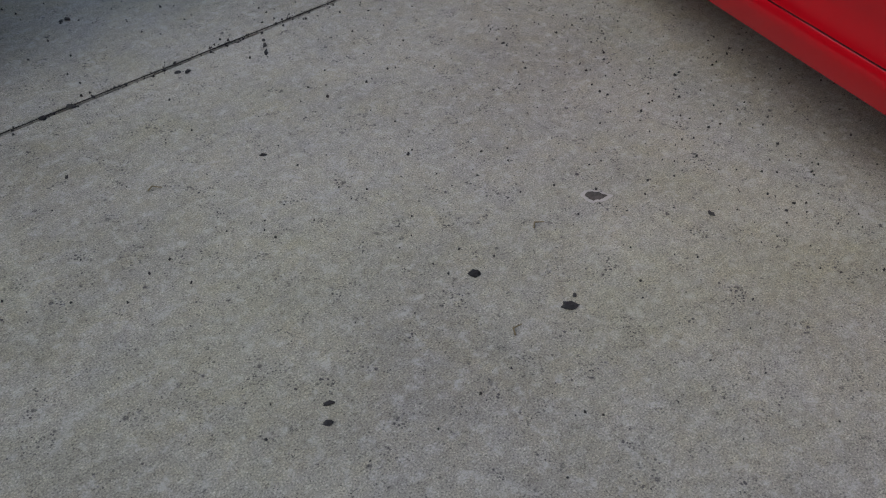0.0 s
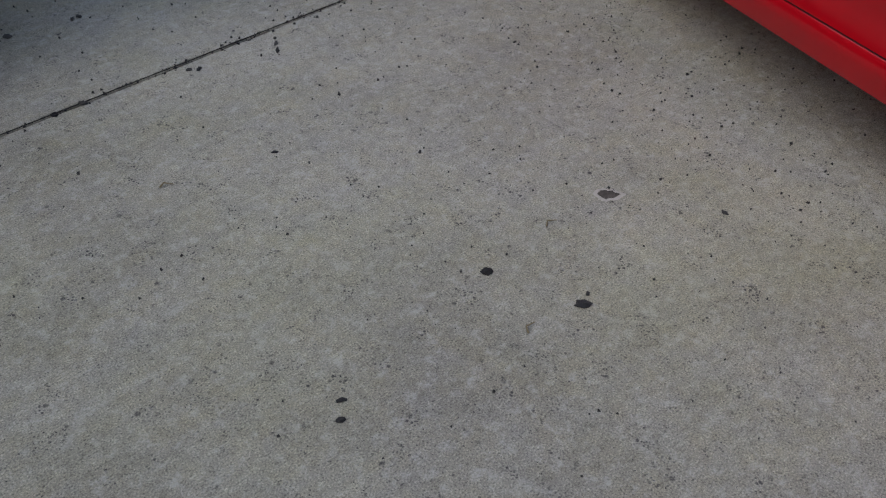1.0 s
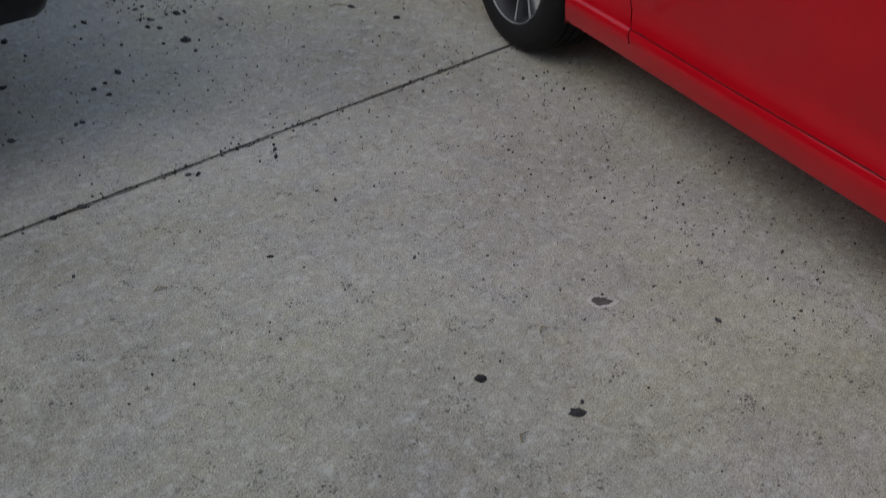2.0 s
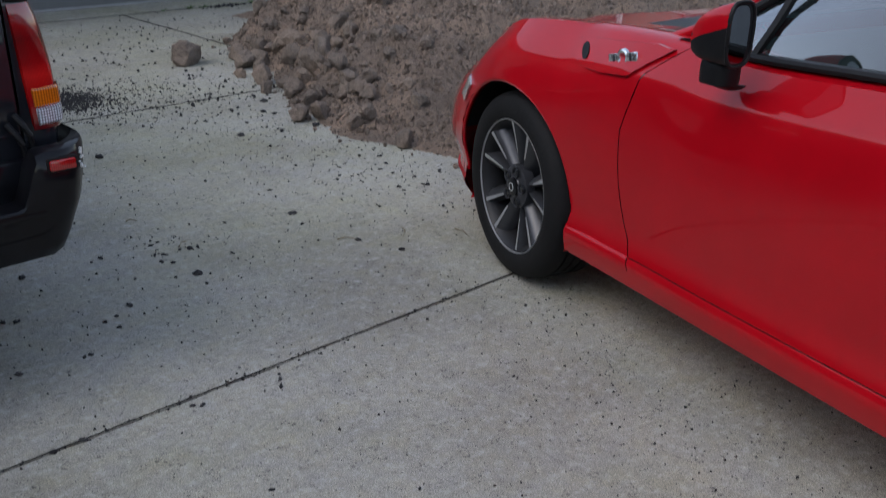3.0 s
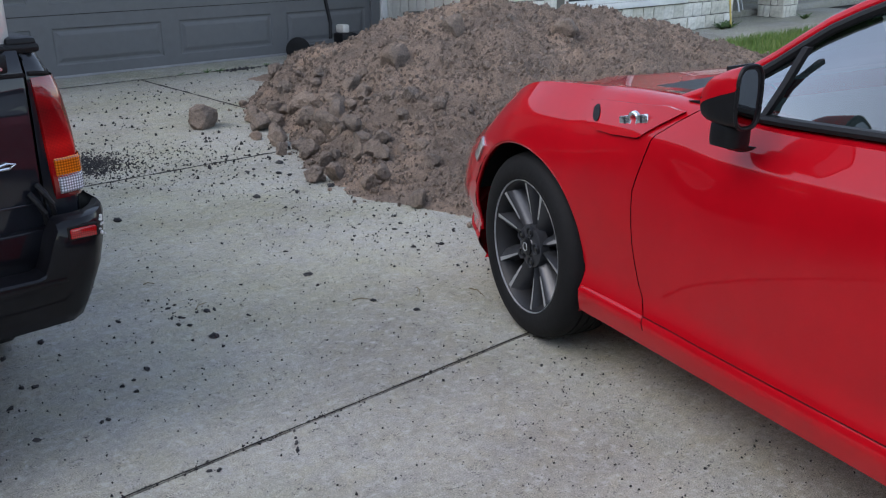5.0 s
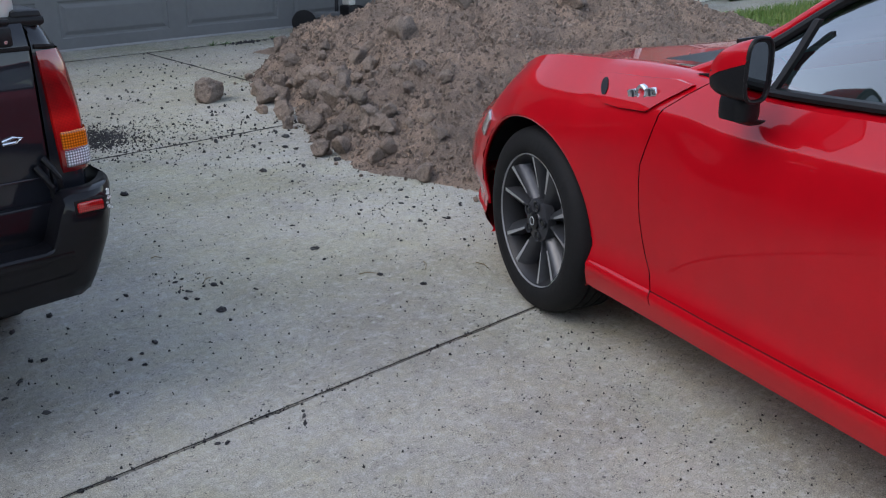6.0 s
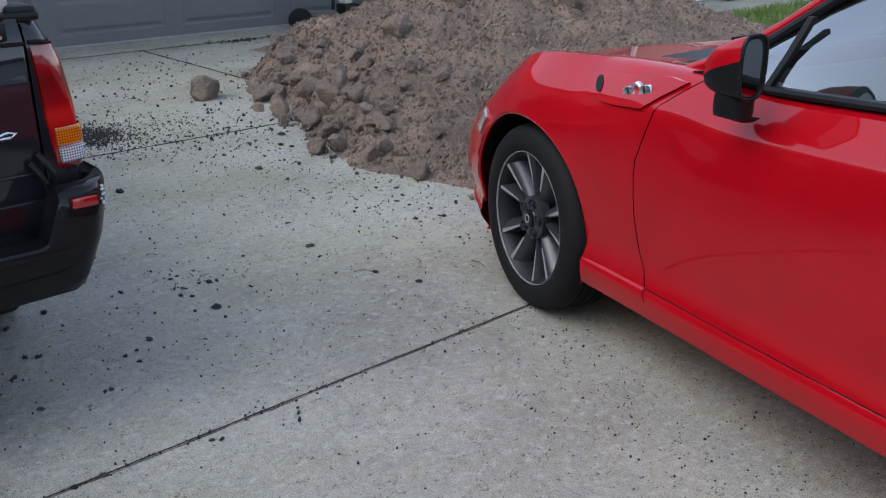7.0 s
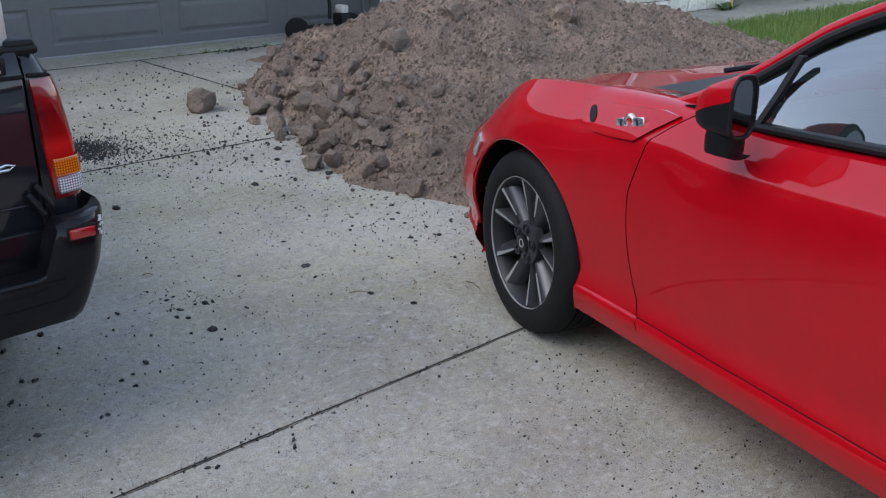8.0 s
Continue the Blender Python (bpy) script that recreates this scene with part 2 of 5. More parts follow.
def smoothline(keys):
    """A smooth curve through keys of (at, value), which does not overshoot."""
    keys = sorted(keys)
    xs, ys = [k[0] for k in keys], [k[1] for k in keys]
    h = [b - a for a, b in zip(xs, xs[1:])]
    d = [(b - a) / k for a, b, k in zip(ys, ys[1:], h)]
    s = [d[0]] + [0 if p * q <= 0 else 2 * p * q / (p + q) for p, q in zip(d, d[1:])] + [d[-1]]

    def at(x):
        x = min(max(x, xs[0]), xs[-1])
        i = min(max(sum(1 for v in xs if v <= x) - 1, 0), len(h) - 1)
        t = (x - xs[i]) / h[i]
        return ((1 + 2 * t) * (1 - t) ** 2 * ys[i] + t * (1 - t) ** 2 * h[i] * s[i] + t * t * (3 - 2 * t) * ys[i + 1] + t * t * (t - 1) * h[i] * s[i + 1])
    return at


# ---- ground ----
GARAGE_Y, HOUSE_Y = 9.2, 7.72
bm = bmesh.new()
bmesh.ops.create_grid(bm, x_segments=60, y_segments=60, size=300)
for v in bm.verts:
    v.co.z = -0.03
ground = tagged(part("ground", bm, DIRT, smooth=False), "bare dark earth under the driveway", "ground", kind="structure")
road = tagged(part("road", abox(-120, 120, -24, -15, -0.029, -0.012), ASPHALT, smooth=False), "grey asphalt street", "road", kind="structure")


def slab(x0, x1, y0, y1, gap=0.006, seed=1):
    """A cast slab: a jittered outline, a worn rim, and sides down to the earth."""
    rng = random.Random(seed)
    ring = []
    nx, ny = max(2, int((x1 - x0) / 0.06)), max(2, int((y1 - y0) / 0.06))
    for i in range(nx):
        ring.append((x0 + gap + (x1 - x0 - 2 * gap) * i / nx, y0 + gap, 0, 1))
    for i in range(ny):
        ring.append((x1 - gap, y0 + gap + (y1 - y0 - 2 * gap) * i / ny, -1, 0))
    for i in range(nx):
        ring.append((x1 - gap - (x1 - x0 - 2 * gap) * i / nx, y1 - gap, 0, -1))
    for i in range(ny):
        ring.append((x0 + gap, y1 - gap - (y1 - y0 - 2 * gap) * i / ny, 1, 0))
    bm = bmesh.new()
    loops = [[], [], []]
    for x, y, dx, dy in ring:
        j = 0.0045 * noise.noise(Vector((x * 9, y * 9, seed))) + 0.002 * rng.uniform(-1, 1)
        for k, (inn, z) in enumerate(((0, -0.1), (0, -0.006), (0.005, 0))):
            loops[k].append(bm.verts.new((x + dx * (inn + j), y + dy * (inn + j), z)))
    for p, q in zip(loops, loops[1:]):
        for i in range(len(p)):
            bm.faces.new((p[i], p[(i + 1) % len(p)], q[(i + 1) % len(p)], q[i]))
    bm.faces.new(loops[2])
    return bm


driveway = thing("driveway", pose(0, 0, 0), "grey cast concrete driveway with dark joints", "driveway", kind="structure")
XS, YS = (-9.5, 3.66, 8.35), (-14.9, 2.457, 5.36, 8.72)
for i, (a, b) in enumerate(zip(XS, XS[1:])):
    for j, (c, d) in enumerate(zip(YS, YS[1:])):
        part("slab", slab(a, b, c, d, 0.004, i * 10 + j), CONCRETE, driveway, smooth=False)
apron = tagged(part("apron", slab(-3.2, 8.35, 8.735, 9.6, 0.004, 77), CONCRETE, smooth=False), "pale concrete apron before the garage door", "apron", kind="structure")
for v in apron.data.vertices:
    v.co.z += 0.012
path = thing("garden_path", pose(0, 0, 0), "grey concrete path along the house", "path", kind="structure")
for k in range(5):
    part("slab", slab(8.37 + k * 1.5, 9.87 + k * 1.5, 6.62, 9.2, 0.005, 60 + k), CONCRETE, path, smooth=False)


# ---- the soil heap ----
RIDGE = [((4.25, 6.3), 0.36, 0.78), ((4.5, 5.98), 0.70, 1.5), ((5.0, 5.55), 0.79, 2.5), ((5.25, 4.9), 0.76, 2.6), ((5.75, 4.8), 0.66, 2.1), ((6.5, 5.0), 0.55, 1.75), ((7.3, 5.35), 0.36, 1.3)]


toe_x = smoothline([(3.0, 3.2), (3.3, 3.08), (3.58, 2.99), (3.87, 2.93), (4.22, 2.86), (4.5, 2.90), (4.75, 2.97), (5.2, 3.16), (5.68, 3.38), (6.16, 3.50), (6.85, 3.68), (7.5, 4.4)])


def heap_height(x, y):
    h = -1.0
    for (a, ha, ra), (b, hb, rb) in zip(RIDGE, RIDGE[1:]):
        dx, dy = b[0] - a[0], b[1] - a[1]
        t = min(1, max(0, ((x - a[0]) * dx + (y - a[1]) * dy) / (dx * dx + dy * dy)))
        d = math.hypot(x - a[0] - t * dx, y - a[1] - t * dy)
        hh, rr = ha + (hb - ha) * t, ra + (rb - ra) * t
        wob = 1 + 0.16 * noise.noise(Vector((x * 0.9, y * 0.9, 3)))
        h = max(h, hh * (1 - d / (rr * wob)))
    d = x - toe_x(y) + 0.10 * noise.noise(Vector((x * 2.1, y * 2.1, 8))) + 0.06 * noise.noise(Vector((x * 6, y * 6, 8))) + 0.03
    h = min(h, 2.6 * d * d if 0 < d < 0.22 else d * 0.572)
    if h > 0:
        p = Vector((x, y, 0))
        g = min(1, h / 0.15)
        h += g * (0.10 * noise.noise(p * 1.7 + Vector((5, 0, 0))) + 0.06 * noise.noise(p * 4.5) + 0.038 * noise.noise(p * 11))
        # crumbled lumps, large and small, in patches
        f = noise.noise(p * 2.3 + Vector((0, 0, 31)))
        h += g * (0.075 * max(0, 0.5 - noise.voronoi(p * 6.5 + Vector((0, 0, 0.3)))[0][0]) * max(0, 0.45 + f) + 0.040 * max(0, 0.5 - noise.voronoi(p * 15)[0][0]) * max(0.2, 0.55 - f))
        h += (0.026 * noise.noise(p * 24) + 0.02 * abs(noise.noise(p * 40))) * min(1, 0.3 + h / 0.1)
    return h


def heap():
    step = 0.018
    nx, ny = int(6.6 / step), int(5.4 / step)
    idx, verts, faces = {}, [], []
    for i in range(nx):
        for j in range(ny):
            x, y = 2.3 + i * step, 2.7 + j * step
            h = heap_height(x, y)
            if h > -0.035:
                idx[i, j] = len(verts)
                verts.append((x + 0.008 * noise.noise(Vector((x * 30, y * 30, 7))), y + 0.008 * noise.noise(Vector((x * 30, y * 30, 9))), h))
    for (i, j) in idx:
        q = [(i, j), (i + 1, j), (i + 1, j + 1), (i, j + 1)]
        if all(k in idx for k in q):
            faces.append([idx[k] for k in q])
    return verts, faces


soil_heap = tagged(part("soil_heap", heap(), SOIL), "large heap of dry brown crumbly soil on the driveway", "soil heap")


# ---- the red car: y forward, x to its right, from the middle of the front axle ----
car = thing("red_coupe", pose(2.236, 2.408, 0, 0, 0, -13.4) @ pose(0.87, 0.065, 0), "glossy red two-door sports coupe parked on the driveway", "car")
WHEEL_R = 0.312
half_w = smoothline([(0.84, 0.40), (0.82, 0.50), (0.76, 0.62), (0.65, 0.73), (0.50, 0.812), (0.36, 0.858), (0.2, 0.882), (0, 0.892), (-0.3, 0.884), (-0.6, 0.886), (-1.3, 0.89), (-2.0, 0.888), (-2.57, 0.9), (-2.95, 0.87), (-3.2, 0.80), (-3.35, 0.70), (-3.4, 0.6)])
low_z = smoothline([(0.84, 0.30), (0.76, 0.19), (0.5, 0.16), (0, 0.17), (-0.4, 0.195), (-2.0, 0.205), (-2.9, 0.24), (-3.25, 0.32), (-3.4, 0.45)])
shoulder = smoothline([(0.84, 0.50), (0.76, 0.54), (0.6, 0.60), (0.5, 0.645), (0.39, 0.70), (0.243, 0.778), (0.04, 0.846), (-0.25, 0.872), (-0.63, 0.896), (-0.8, 0.885), (-1.27, 0.905), (-2.0, 0.93), (-2.6, 0.945), (-3.1, 0.95), (-3.4, 0.88)])
middle_z = smoothline([(0.84, 0.51), (0.76, 0.58), (0.6, 0.67), (0.4, 0.75), (0.1, 0.82), (-0.2, 0.872), (-0.45, 0.905), (-0.62, 0.915), (-2.7, 0.92), (-2.95, 0.97), (-3.3, 0.985), (-3.4, 0.90)])
PROFILE = [(None, 0.0), (0.10, 0.0), (0.016, 0.016), (0.0, 0.09), (-0.002, 0.122), (0.006, 0.142), (0.009, 0.1445), (0.020, 0.207), (0.0175, 0.26), (0.012, 0.34), (0.007, 0.42), (0.003, 0.495), (0.0005, 0.57), (-0.001, 0.635), (-0.001, 0.70), (0.0, 0.78), (0.002, 0.842), (0.008, 0.866), (0.036, 0.925), (0.056, 0.975), (0.10, 0.998), (0.14, 1.0), (0.185, None), (0.25, None), (0.40, None), (0.62, None), (0.8875, None)]
seam_shift = smoothline([(0.20, -0.1), (0.24, -0.087), (0.287, -0.073), (0.40, -0.024), (0.524, 0.0), (0.62, 0.003), (0.72, -0.03), (0.797, -0.062), (0.85, -0.125), (0.90, -0.20)])
fender_round = smoothline([(0.70, 0.0), (0.78, 0.006), (0.842, 0.019), (0.866, 0.027), (0.925, 0.054), (0.975, 0.088), (1.0, 0.115)])
ARCH = 0.018
SEAM, REAR_SEAM, HOOD_END, BUMPER = -0.54, -1.78, -0.44, 0.45


def section(y):
    """The left half of the body at y: from the floor's middle up to the top's middle."""
    w, zb, zs, zc = half_w(y), low_z(y), shoulder(y), middle_z(y)
    rows = []
    for j, (inn, fz) in enumerate(PROFILE):
        if inn is None:
            rows.append((0.0, zb))
        elif fz is not None:
            if 0.74 < fz < 0.99 and y > SEAM:
                # the door's crease fades out into the round fender
                k = min(1, (y - SEAM) / 0.30)
                inn += k * (fender_round(fz) - inn)
            if fz > 0.5 and y > 0.12:
                # the nose leans back above the bumper
                inn += 0.05 * (fz - 0.5) / 0.5 * min(1, (y - 0.12) / 0.28)
            if fz < 0.4 and y > 0.2:
                inn += 0.055 * (0.4 - fz) / 0.4 * min(1, (y - 0.2) / 0.25)
            rows.append((-(w - inn * min(1, w / 0.7)), zb + fz * (zs - zb)))
        else:
            t = (inn - 0.14) / (0.8875 - 0.14)
            x = -(w - 0.14 * min(1, w / 0.7)) * (1 - t)
            dip = 0.022 * math.exp(-((t - 0.12) / 0.07) ** 2)
            rows.append((x, zs + (zc - zs) * math.sin(t * math.pi / 2) ** 0.9 - dip))
    return rows


def side_x(y, z):
    """The body's left face at y and z."""
    rows = section(y)[2:22]
    for (xa, za), (xb, zb) in zip(rows, rows[1:]):
        if za <= z <= zb:
            return xa + (xb - xa) * (z - za) / max(1e-6, zb - za)
    return rows[-1][0]


def stations():
    ys = [0.84, 0.835, 0.825, 0.81, 0.79, 0.765, 0.735]
    y = 0.70
    while y > -3.1:
        ys.append(round(y, 4))
        y -= 0.03
    ys += [-3.12, -3.18, -3.24, -3.29, -3.33, -3.36, -3.38, -3.395, -3.4]
    for s in (SEAM, REAR_SEAM, HOOD_END, BUMPER):
        ys = [v for v in ys if abs(v - s) > 0.013] + [s - 0.004, s - 0.0018, s + 0.0018, s + 0.004]
    return sorted(ys, reverse=True)


def car_body():
    ys = stations()
    n = len(PROFILE)
    for side in (-1, 1):
        grid = []
        for y in ys:
            row = []
            for j, (x, z) in enumerate(section(y)):
                yy = y
                if j >= 3:
                    fall = max(0, 1 - (y - SEAM) / 0.16) if y > SEAM else max(0, 1 - (SEAM - y) / 1.0)
                    yy += seam_shift(z) * fall
                row.append(Vector((x * -side, yy, z)))
            grid.append(row)
        groups = {"body": [], "door": [], "hood": [], "front_bumper": [], "seam0": [], "seam1": [], "seam2": [], "seam3": [], "seam5": []}
        cut = set()
        for i in range(len(ys) - 1):
            y = (ys[i] + ys[i + 1]) / 2
            narrow = abs(ys[i] - ys[i + 1]) < 0.0045 or (abs(ys[i] - ys[i + 1]) < 0.008 and any(abs(y - s) < 0.002 for s in (SEAM, REAR_SEAM, HOOD_END, BUMPER)))
            for j in range(n - 1):
                c = (grid[i][j] + grid[i + 1][j] + grid[i][j + 1] + grid[i + 1][j + 1]) / 4
                if 1 <= j <= 19 and min(math.hypot(c.y - w, c.z - WHEEL_R - 0.005) for w in (ARCH, ARCH - 2.57)) < 0.340:
                    cut.update(((i, j), (i + 1, j), (i, j + 1), (i + 1, j + 1)))
                    continue
                if -2.85 < y < HOOD_END - 0.004 and j >= 22:
                    continue
                near = [s for s in (SEAM, REAR_SEAM, HOOD_END, BUMPER) if abs(y - s) < 0.0017]
                dark = bool(near) and ((near[0] == SEAM and 3 <= j <= 21) or (near[0] == REAR_SEAM and 6 <= j <= 21) or (near[0] == HOOD_END and j >= 22) or (near[0] == BUMPER and 3 <= j <= 20))
                dark = dark or (j == 5 and REAR_SEAM < y < SEAM)
                if dark:
                    key = "seam%d" % (5 if j == 5 and not near else [SEAM, REAR_SEAM, HOOD_END, BUMPER].index(near[0]))
                elif REAR_SEAM < y < SEAM and 6 <= j <= 21:
                    key = "door"
                elif y > BUMPER and j <= 21:
                    key = "front_bumper"
                elif y > HOOD_END and j >= 22:
                    key = "hood"
                else:
                    key = "body"
                groups[key].append((i, j))
        for key, cells in groups.items():
            used, verts, faces = {}, [], []
            for i, j in cells:
                f = []
                for a, b in ((i, j), (i + 1, j), (i + 1, j + 1), (i, j + 1)):
                    if (a, b) not in used:
                        p = grid[a][b].copy()
                        if (a, b) in cut:
                            w = ARCH if p.y > -1.2 else ARCH - 2.57
                            d = Vector((0, p.y - w, p.z - WHEEL_R - 0.005))
                            d *= 0.345 / d.length
                            p = Vector((p.x, w + d.y, max(d.z + WHEEL_R + 0.005, low_z(p.y))))
                        if key.startswith("seam"):
                            p.x *= 0.988 if b > 6 else 0.997
                            p.z -= 0.006 if b >= 20 else 0
                        used[a, b] = len(verts)
                        verts.append(p)
                    f.append(used[a, b])
                faces.append(f if side < 0 else f[::-1])
            name = "panel_gap" if key.startswith("seam") else key
            if not faces:
                continue
            part(name, (verts, faces), GROOVE if name == "panel_gap" else RED, car)


car_body()


def strip(rows, material, name, parent, label=""):
    """A skin over rows of points."""
    verts = [tuple(p) for r in rows for p in r]
    n = len(rows[0])
    faces = [(i * n + k, i * n + k + 1, (i + 1) * n + k + 1, (i + 1) * n + k) for i in range(len(rows) - 1) for k in range(n - 1)]
    a, b, c = (Vector(verts[i]) for i in faces[len(faces) // 2][:3])
    if (b - a).cross(c - a).dot((a + b + c) / 3 - Vector((0, -1.5, 0.6))) < 0:
        faces = [f[::-1] for f in faces]
    return part(name, (verts, faces), material, parent, label)


RAIL = [(-0.77, -0.50, 0.85), (-0.752, -0.61, 0.893), (-0.728, -0.70, 0.938), (-0.70, -0.79, 0.996), (-0.655, -0.97, 1.122), (-0.61, -1.2, 1.212), (-0.575, -1.5, 1.255), (-0.575, -1.9, 1.255), (-0.61, -2.3, 1.195), (-0.665, -2.7, 1.07), (-0.73, -3.0, 0.97)]
rail_x, rail_z = smoothline([(p[1], p[0]) for p in RAIL]), smoothline([(p[1], p[2]) for p in RAIL])
belt_z = smoothline([(-0.6, 0.884), (-0.85, 0.886), (-1.27, 0.907), (-2.0, 0.932), (-2.7, 0.95)])


def rail(y, side, out=0.0, up=0.0):
    return Vector((side * (rail_x(y) - out), y, rail_z(y) + up))


def cross_skin(y0, y1, name, material, crown, bow0, bow1, inset, label="", k=10):
    """A skin from rail to rail; bow: how far its middle runs ahead of its ends."""
    rows = []
    for i in range(k + 1):
        t = i / k
        y, bow = y0 + (y1 - y0) * t, bow0 + (bow1 - bow0) * t
        a = rail(y, 1)
        row = []
        for q in range(17):
            u = q / 8 - 1
            c = 1 - u * u
            row.append((-u * (a.x + inset), y + bow * c, a.z + crown * c - 0.004 + bow * c * -0.30))
        rows.append(row)
    return strip(rows, material, name, car, label)


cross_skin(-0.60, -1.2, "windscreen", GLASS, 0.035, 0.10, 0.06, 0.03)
cross_skin(-1.2, -2.15, "roof", RED, 0.03, 0.06, -0.05, 0.02)
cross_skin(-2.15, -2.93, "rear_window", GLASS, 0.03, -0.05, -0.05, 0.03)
for side in (1, -1):
    path_y = [-0.575 - 0.06 * i for i in range(41)]
    rows = []
    for y in path_y:
        c = rail(y, side)
        wide = 0.018 if y > -1.2 else 0.045
        ring = []
        for q in range(13):
            a = q / 12 * 2 * math.pi
            ring.append(c + Vector((math.cos(a) * wide, math.sin(a) * 0.008, math.sin(a) * 0.014)))
        rows.append(ring)
    strip(rows, RED, "roof_pillar", car)
    # black rubber under the pillar, along the window's top
    tube_pts = [rail(y, side, 0.024, -0.014) + Vector((0, -0.014, 0)) for y in path_y[3:35]]
    part("window_seal", tube(bmesh.new(), tube_pts, 0.012, 8), BLACK, car)
    # side glass between the belt and the rail
    glass_rows, belt_pts = [], []
    for i in range(37):
        y = -0.70 - 0.05 * i
        lo = Vector((side * -0.795, y, belt_z(y) + 0.005)) if y > -2.0 else Vector((side * (-0.795 + (-2.0 - y) * 0.1), y, belt_z(y)))
        yt = min(y, -0.60)
        hi = rail(yt, side, 0.016, -0.026)
        hi.y = y
        if hi.z < lo.z + 0.004:
            hi = lo + Vector((side * 0.002, 0, 0.004))
        glass_rows.append([lo.lerp(hi, k / 6) + Vector((side * -0.018 * math.sin(k / 6 * math.pi), 0, 0)) for k in range(7)])
        belt_pts.append(lo + Vector((side * -0.014, 0, -0.004)))
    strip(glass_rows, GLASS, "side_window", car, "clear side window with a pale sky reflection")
    rows = [[p + Vector(o) for o in ((side * 0.016, 0, -0.009), (side * -0.012, 0, -0.009), (side * -0.015, 0, 0), (side * -0.010, 0, 0.008), (side * 0.016, 0, 0.008))] for p in belt_pts]
    strip(rows, BLACK, "belt_seal", car)
    bm = bmesh.new()
    rings = []
    for t in (0, 0.5, 1):
        x, y, z = 0.812 - 0.068 * t - 0.004 * math.sin(t * math.pi), -0.868 - 0.045 * t, 0.885 + 0.165 * t
        rings.append([bm.verts.new((side * (x + o), y + q, z)) for o, q in ((0.006, -0.012), (0.008, -0.020), (0.006, -0.028), (-0.008, -0.030), (-0.008, -0.010))])
    for p, q in zip(rings, rings[1:]):
        for i in range(5):
            bm.faces.new((p[i], p[(i + 1) % 5], q[(i + 1) % 5], q[i]))
    part("quarter_bar", cap_ends(bm), BLACK, car, "black bar of the quarter window")
    # front corner of the window: a black filler between pillar foot and mirror
    part("corner_filler", prism([(0.05, 0), (0.28, -0.012), (0.26, 0.035)], 0.012, pose(side * -0.80, -0.58, 0.888, 0, 0, -90)), BLACK, car)
    # inner shelf from the shoulder to the cabin
    rows = []
    for i in range(46):
        y = -0.60 - 0.05 * i
        x0 = section(y)[21][0] - 0.004
        rows.append([(-side * x0, y, shoulder(y) - 0.002), (-side * -0.70, y, shoulder(y) - 0.012)])
    strip(rows, BLACK, "sill_top", car)

# cowl, cabin and the seats behind the glass
rows = []
for i in range(6):
    y = -0.435 - 0.05 * i
    rows.append([(-u * 0.74, y + 0.03 * (1 - u * u), 0.893 + 0.012 * (1 - u * u) + 0.004 * i) for u in [k / 8 - 1 for k in range(17)]])
strip(rows, BLACK, "cowl", car, "black plastic cowl under the windscreen")
for k in (0, 1):
    part("wiper", tube(bmesh.new(), [(-0.5 + k * 0.5, -0.46, 0.925), (-0.2 + k * 0.5, -0.53, 0.95), (0.1 + k * 0.5, -0.60, 0.965)], 0.008, 6), BLACK, car)
part("dashboard", abox(-0.70, 0.70, -1.15, -0.70, 0.55, 0.90, 0.07, seg=3), CABIN, car)
part("cabin_floor", abox(-0.74, 0.74, -2.8, -0.7, 0.24, 0.30), CABIN, car)
for x in (-0.37, 0.37):
    part("car_seat", box(box(abox(x - 0.25, x + 0.25, -1.85, -1.35, 0.34, 0.52, 0.06), x - 0.25, x + 0.25, -1.98, -1.80, 0.45, 1.0, 0.06, None), x - 0.13, x + 0.13, -2.03, -1.93, 0.98, 1.14, 0.04), SEAT, car)
bm = bmesh.new()
ring = [Vector((math.cos(a) * 0.185, 0, math.sin(a) * 0.185)) for a in [i / 28 * 2 * math.pi for i in range(29)]]
tube(bm, ring, 0.021, 10, False)
box(bm, -0.17, 0.17, -0.012, 0.012, -0.025, 0.025, 0.008)
box(bm, -0.05, 0.05, -0.02, 0.03, -0.06, 0.05, 0.02)
bm.transform(pose(-0.37, -1.22, 0.90, -24, 0, 0))
part("steering_wheel", bm, CABIN, car)

# black underside and wheel housings
part("underbody", abox(-0.68, 0.68, -3.0, 0.50, 0.21, 0.26), BLACK, car)
for wy in (0, -2.57):
    for side in (-1, 1):
        bm = bmesh.new()
        rows = []
        for i in range(25):
            a = math.pi * (0.10 + 0.94 * i / 24)
            rows.append([bm.verts.new((side * x, wy + ARCH + math.cos(a) * 0.35, WHEEL_R + 0.005 + math.sin(a) * 0.35)) for x in (0.835, 0.8, 0.55)])
        for p, q in zip(rows, rows[1:]):
            for k in range(2):
                bm.faces.new((p[k], p[k + 1], q[k + 1], q[k]))
        bm.faces.new([r[2] for r in rows])
        part("wheel_housing", bm, BLACK, car)
        lip = []
        for i in range(41):
            a = math.pi * (-0.05 + 1.12 * i / 40)
            y, z = wy + ARCH + math.cos(a) * 0.343, WHEEL_R + 0.005 + math.sin(a) * 0.343
            if z > 0.25:
                lip.append((side * -(side_x(y, min(z, shoulder(y) - 0.02)) + 0.006), y, z))
        part("arch_lip", tube(bmesh.new(), lip, 0.006, 6), RED, car)


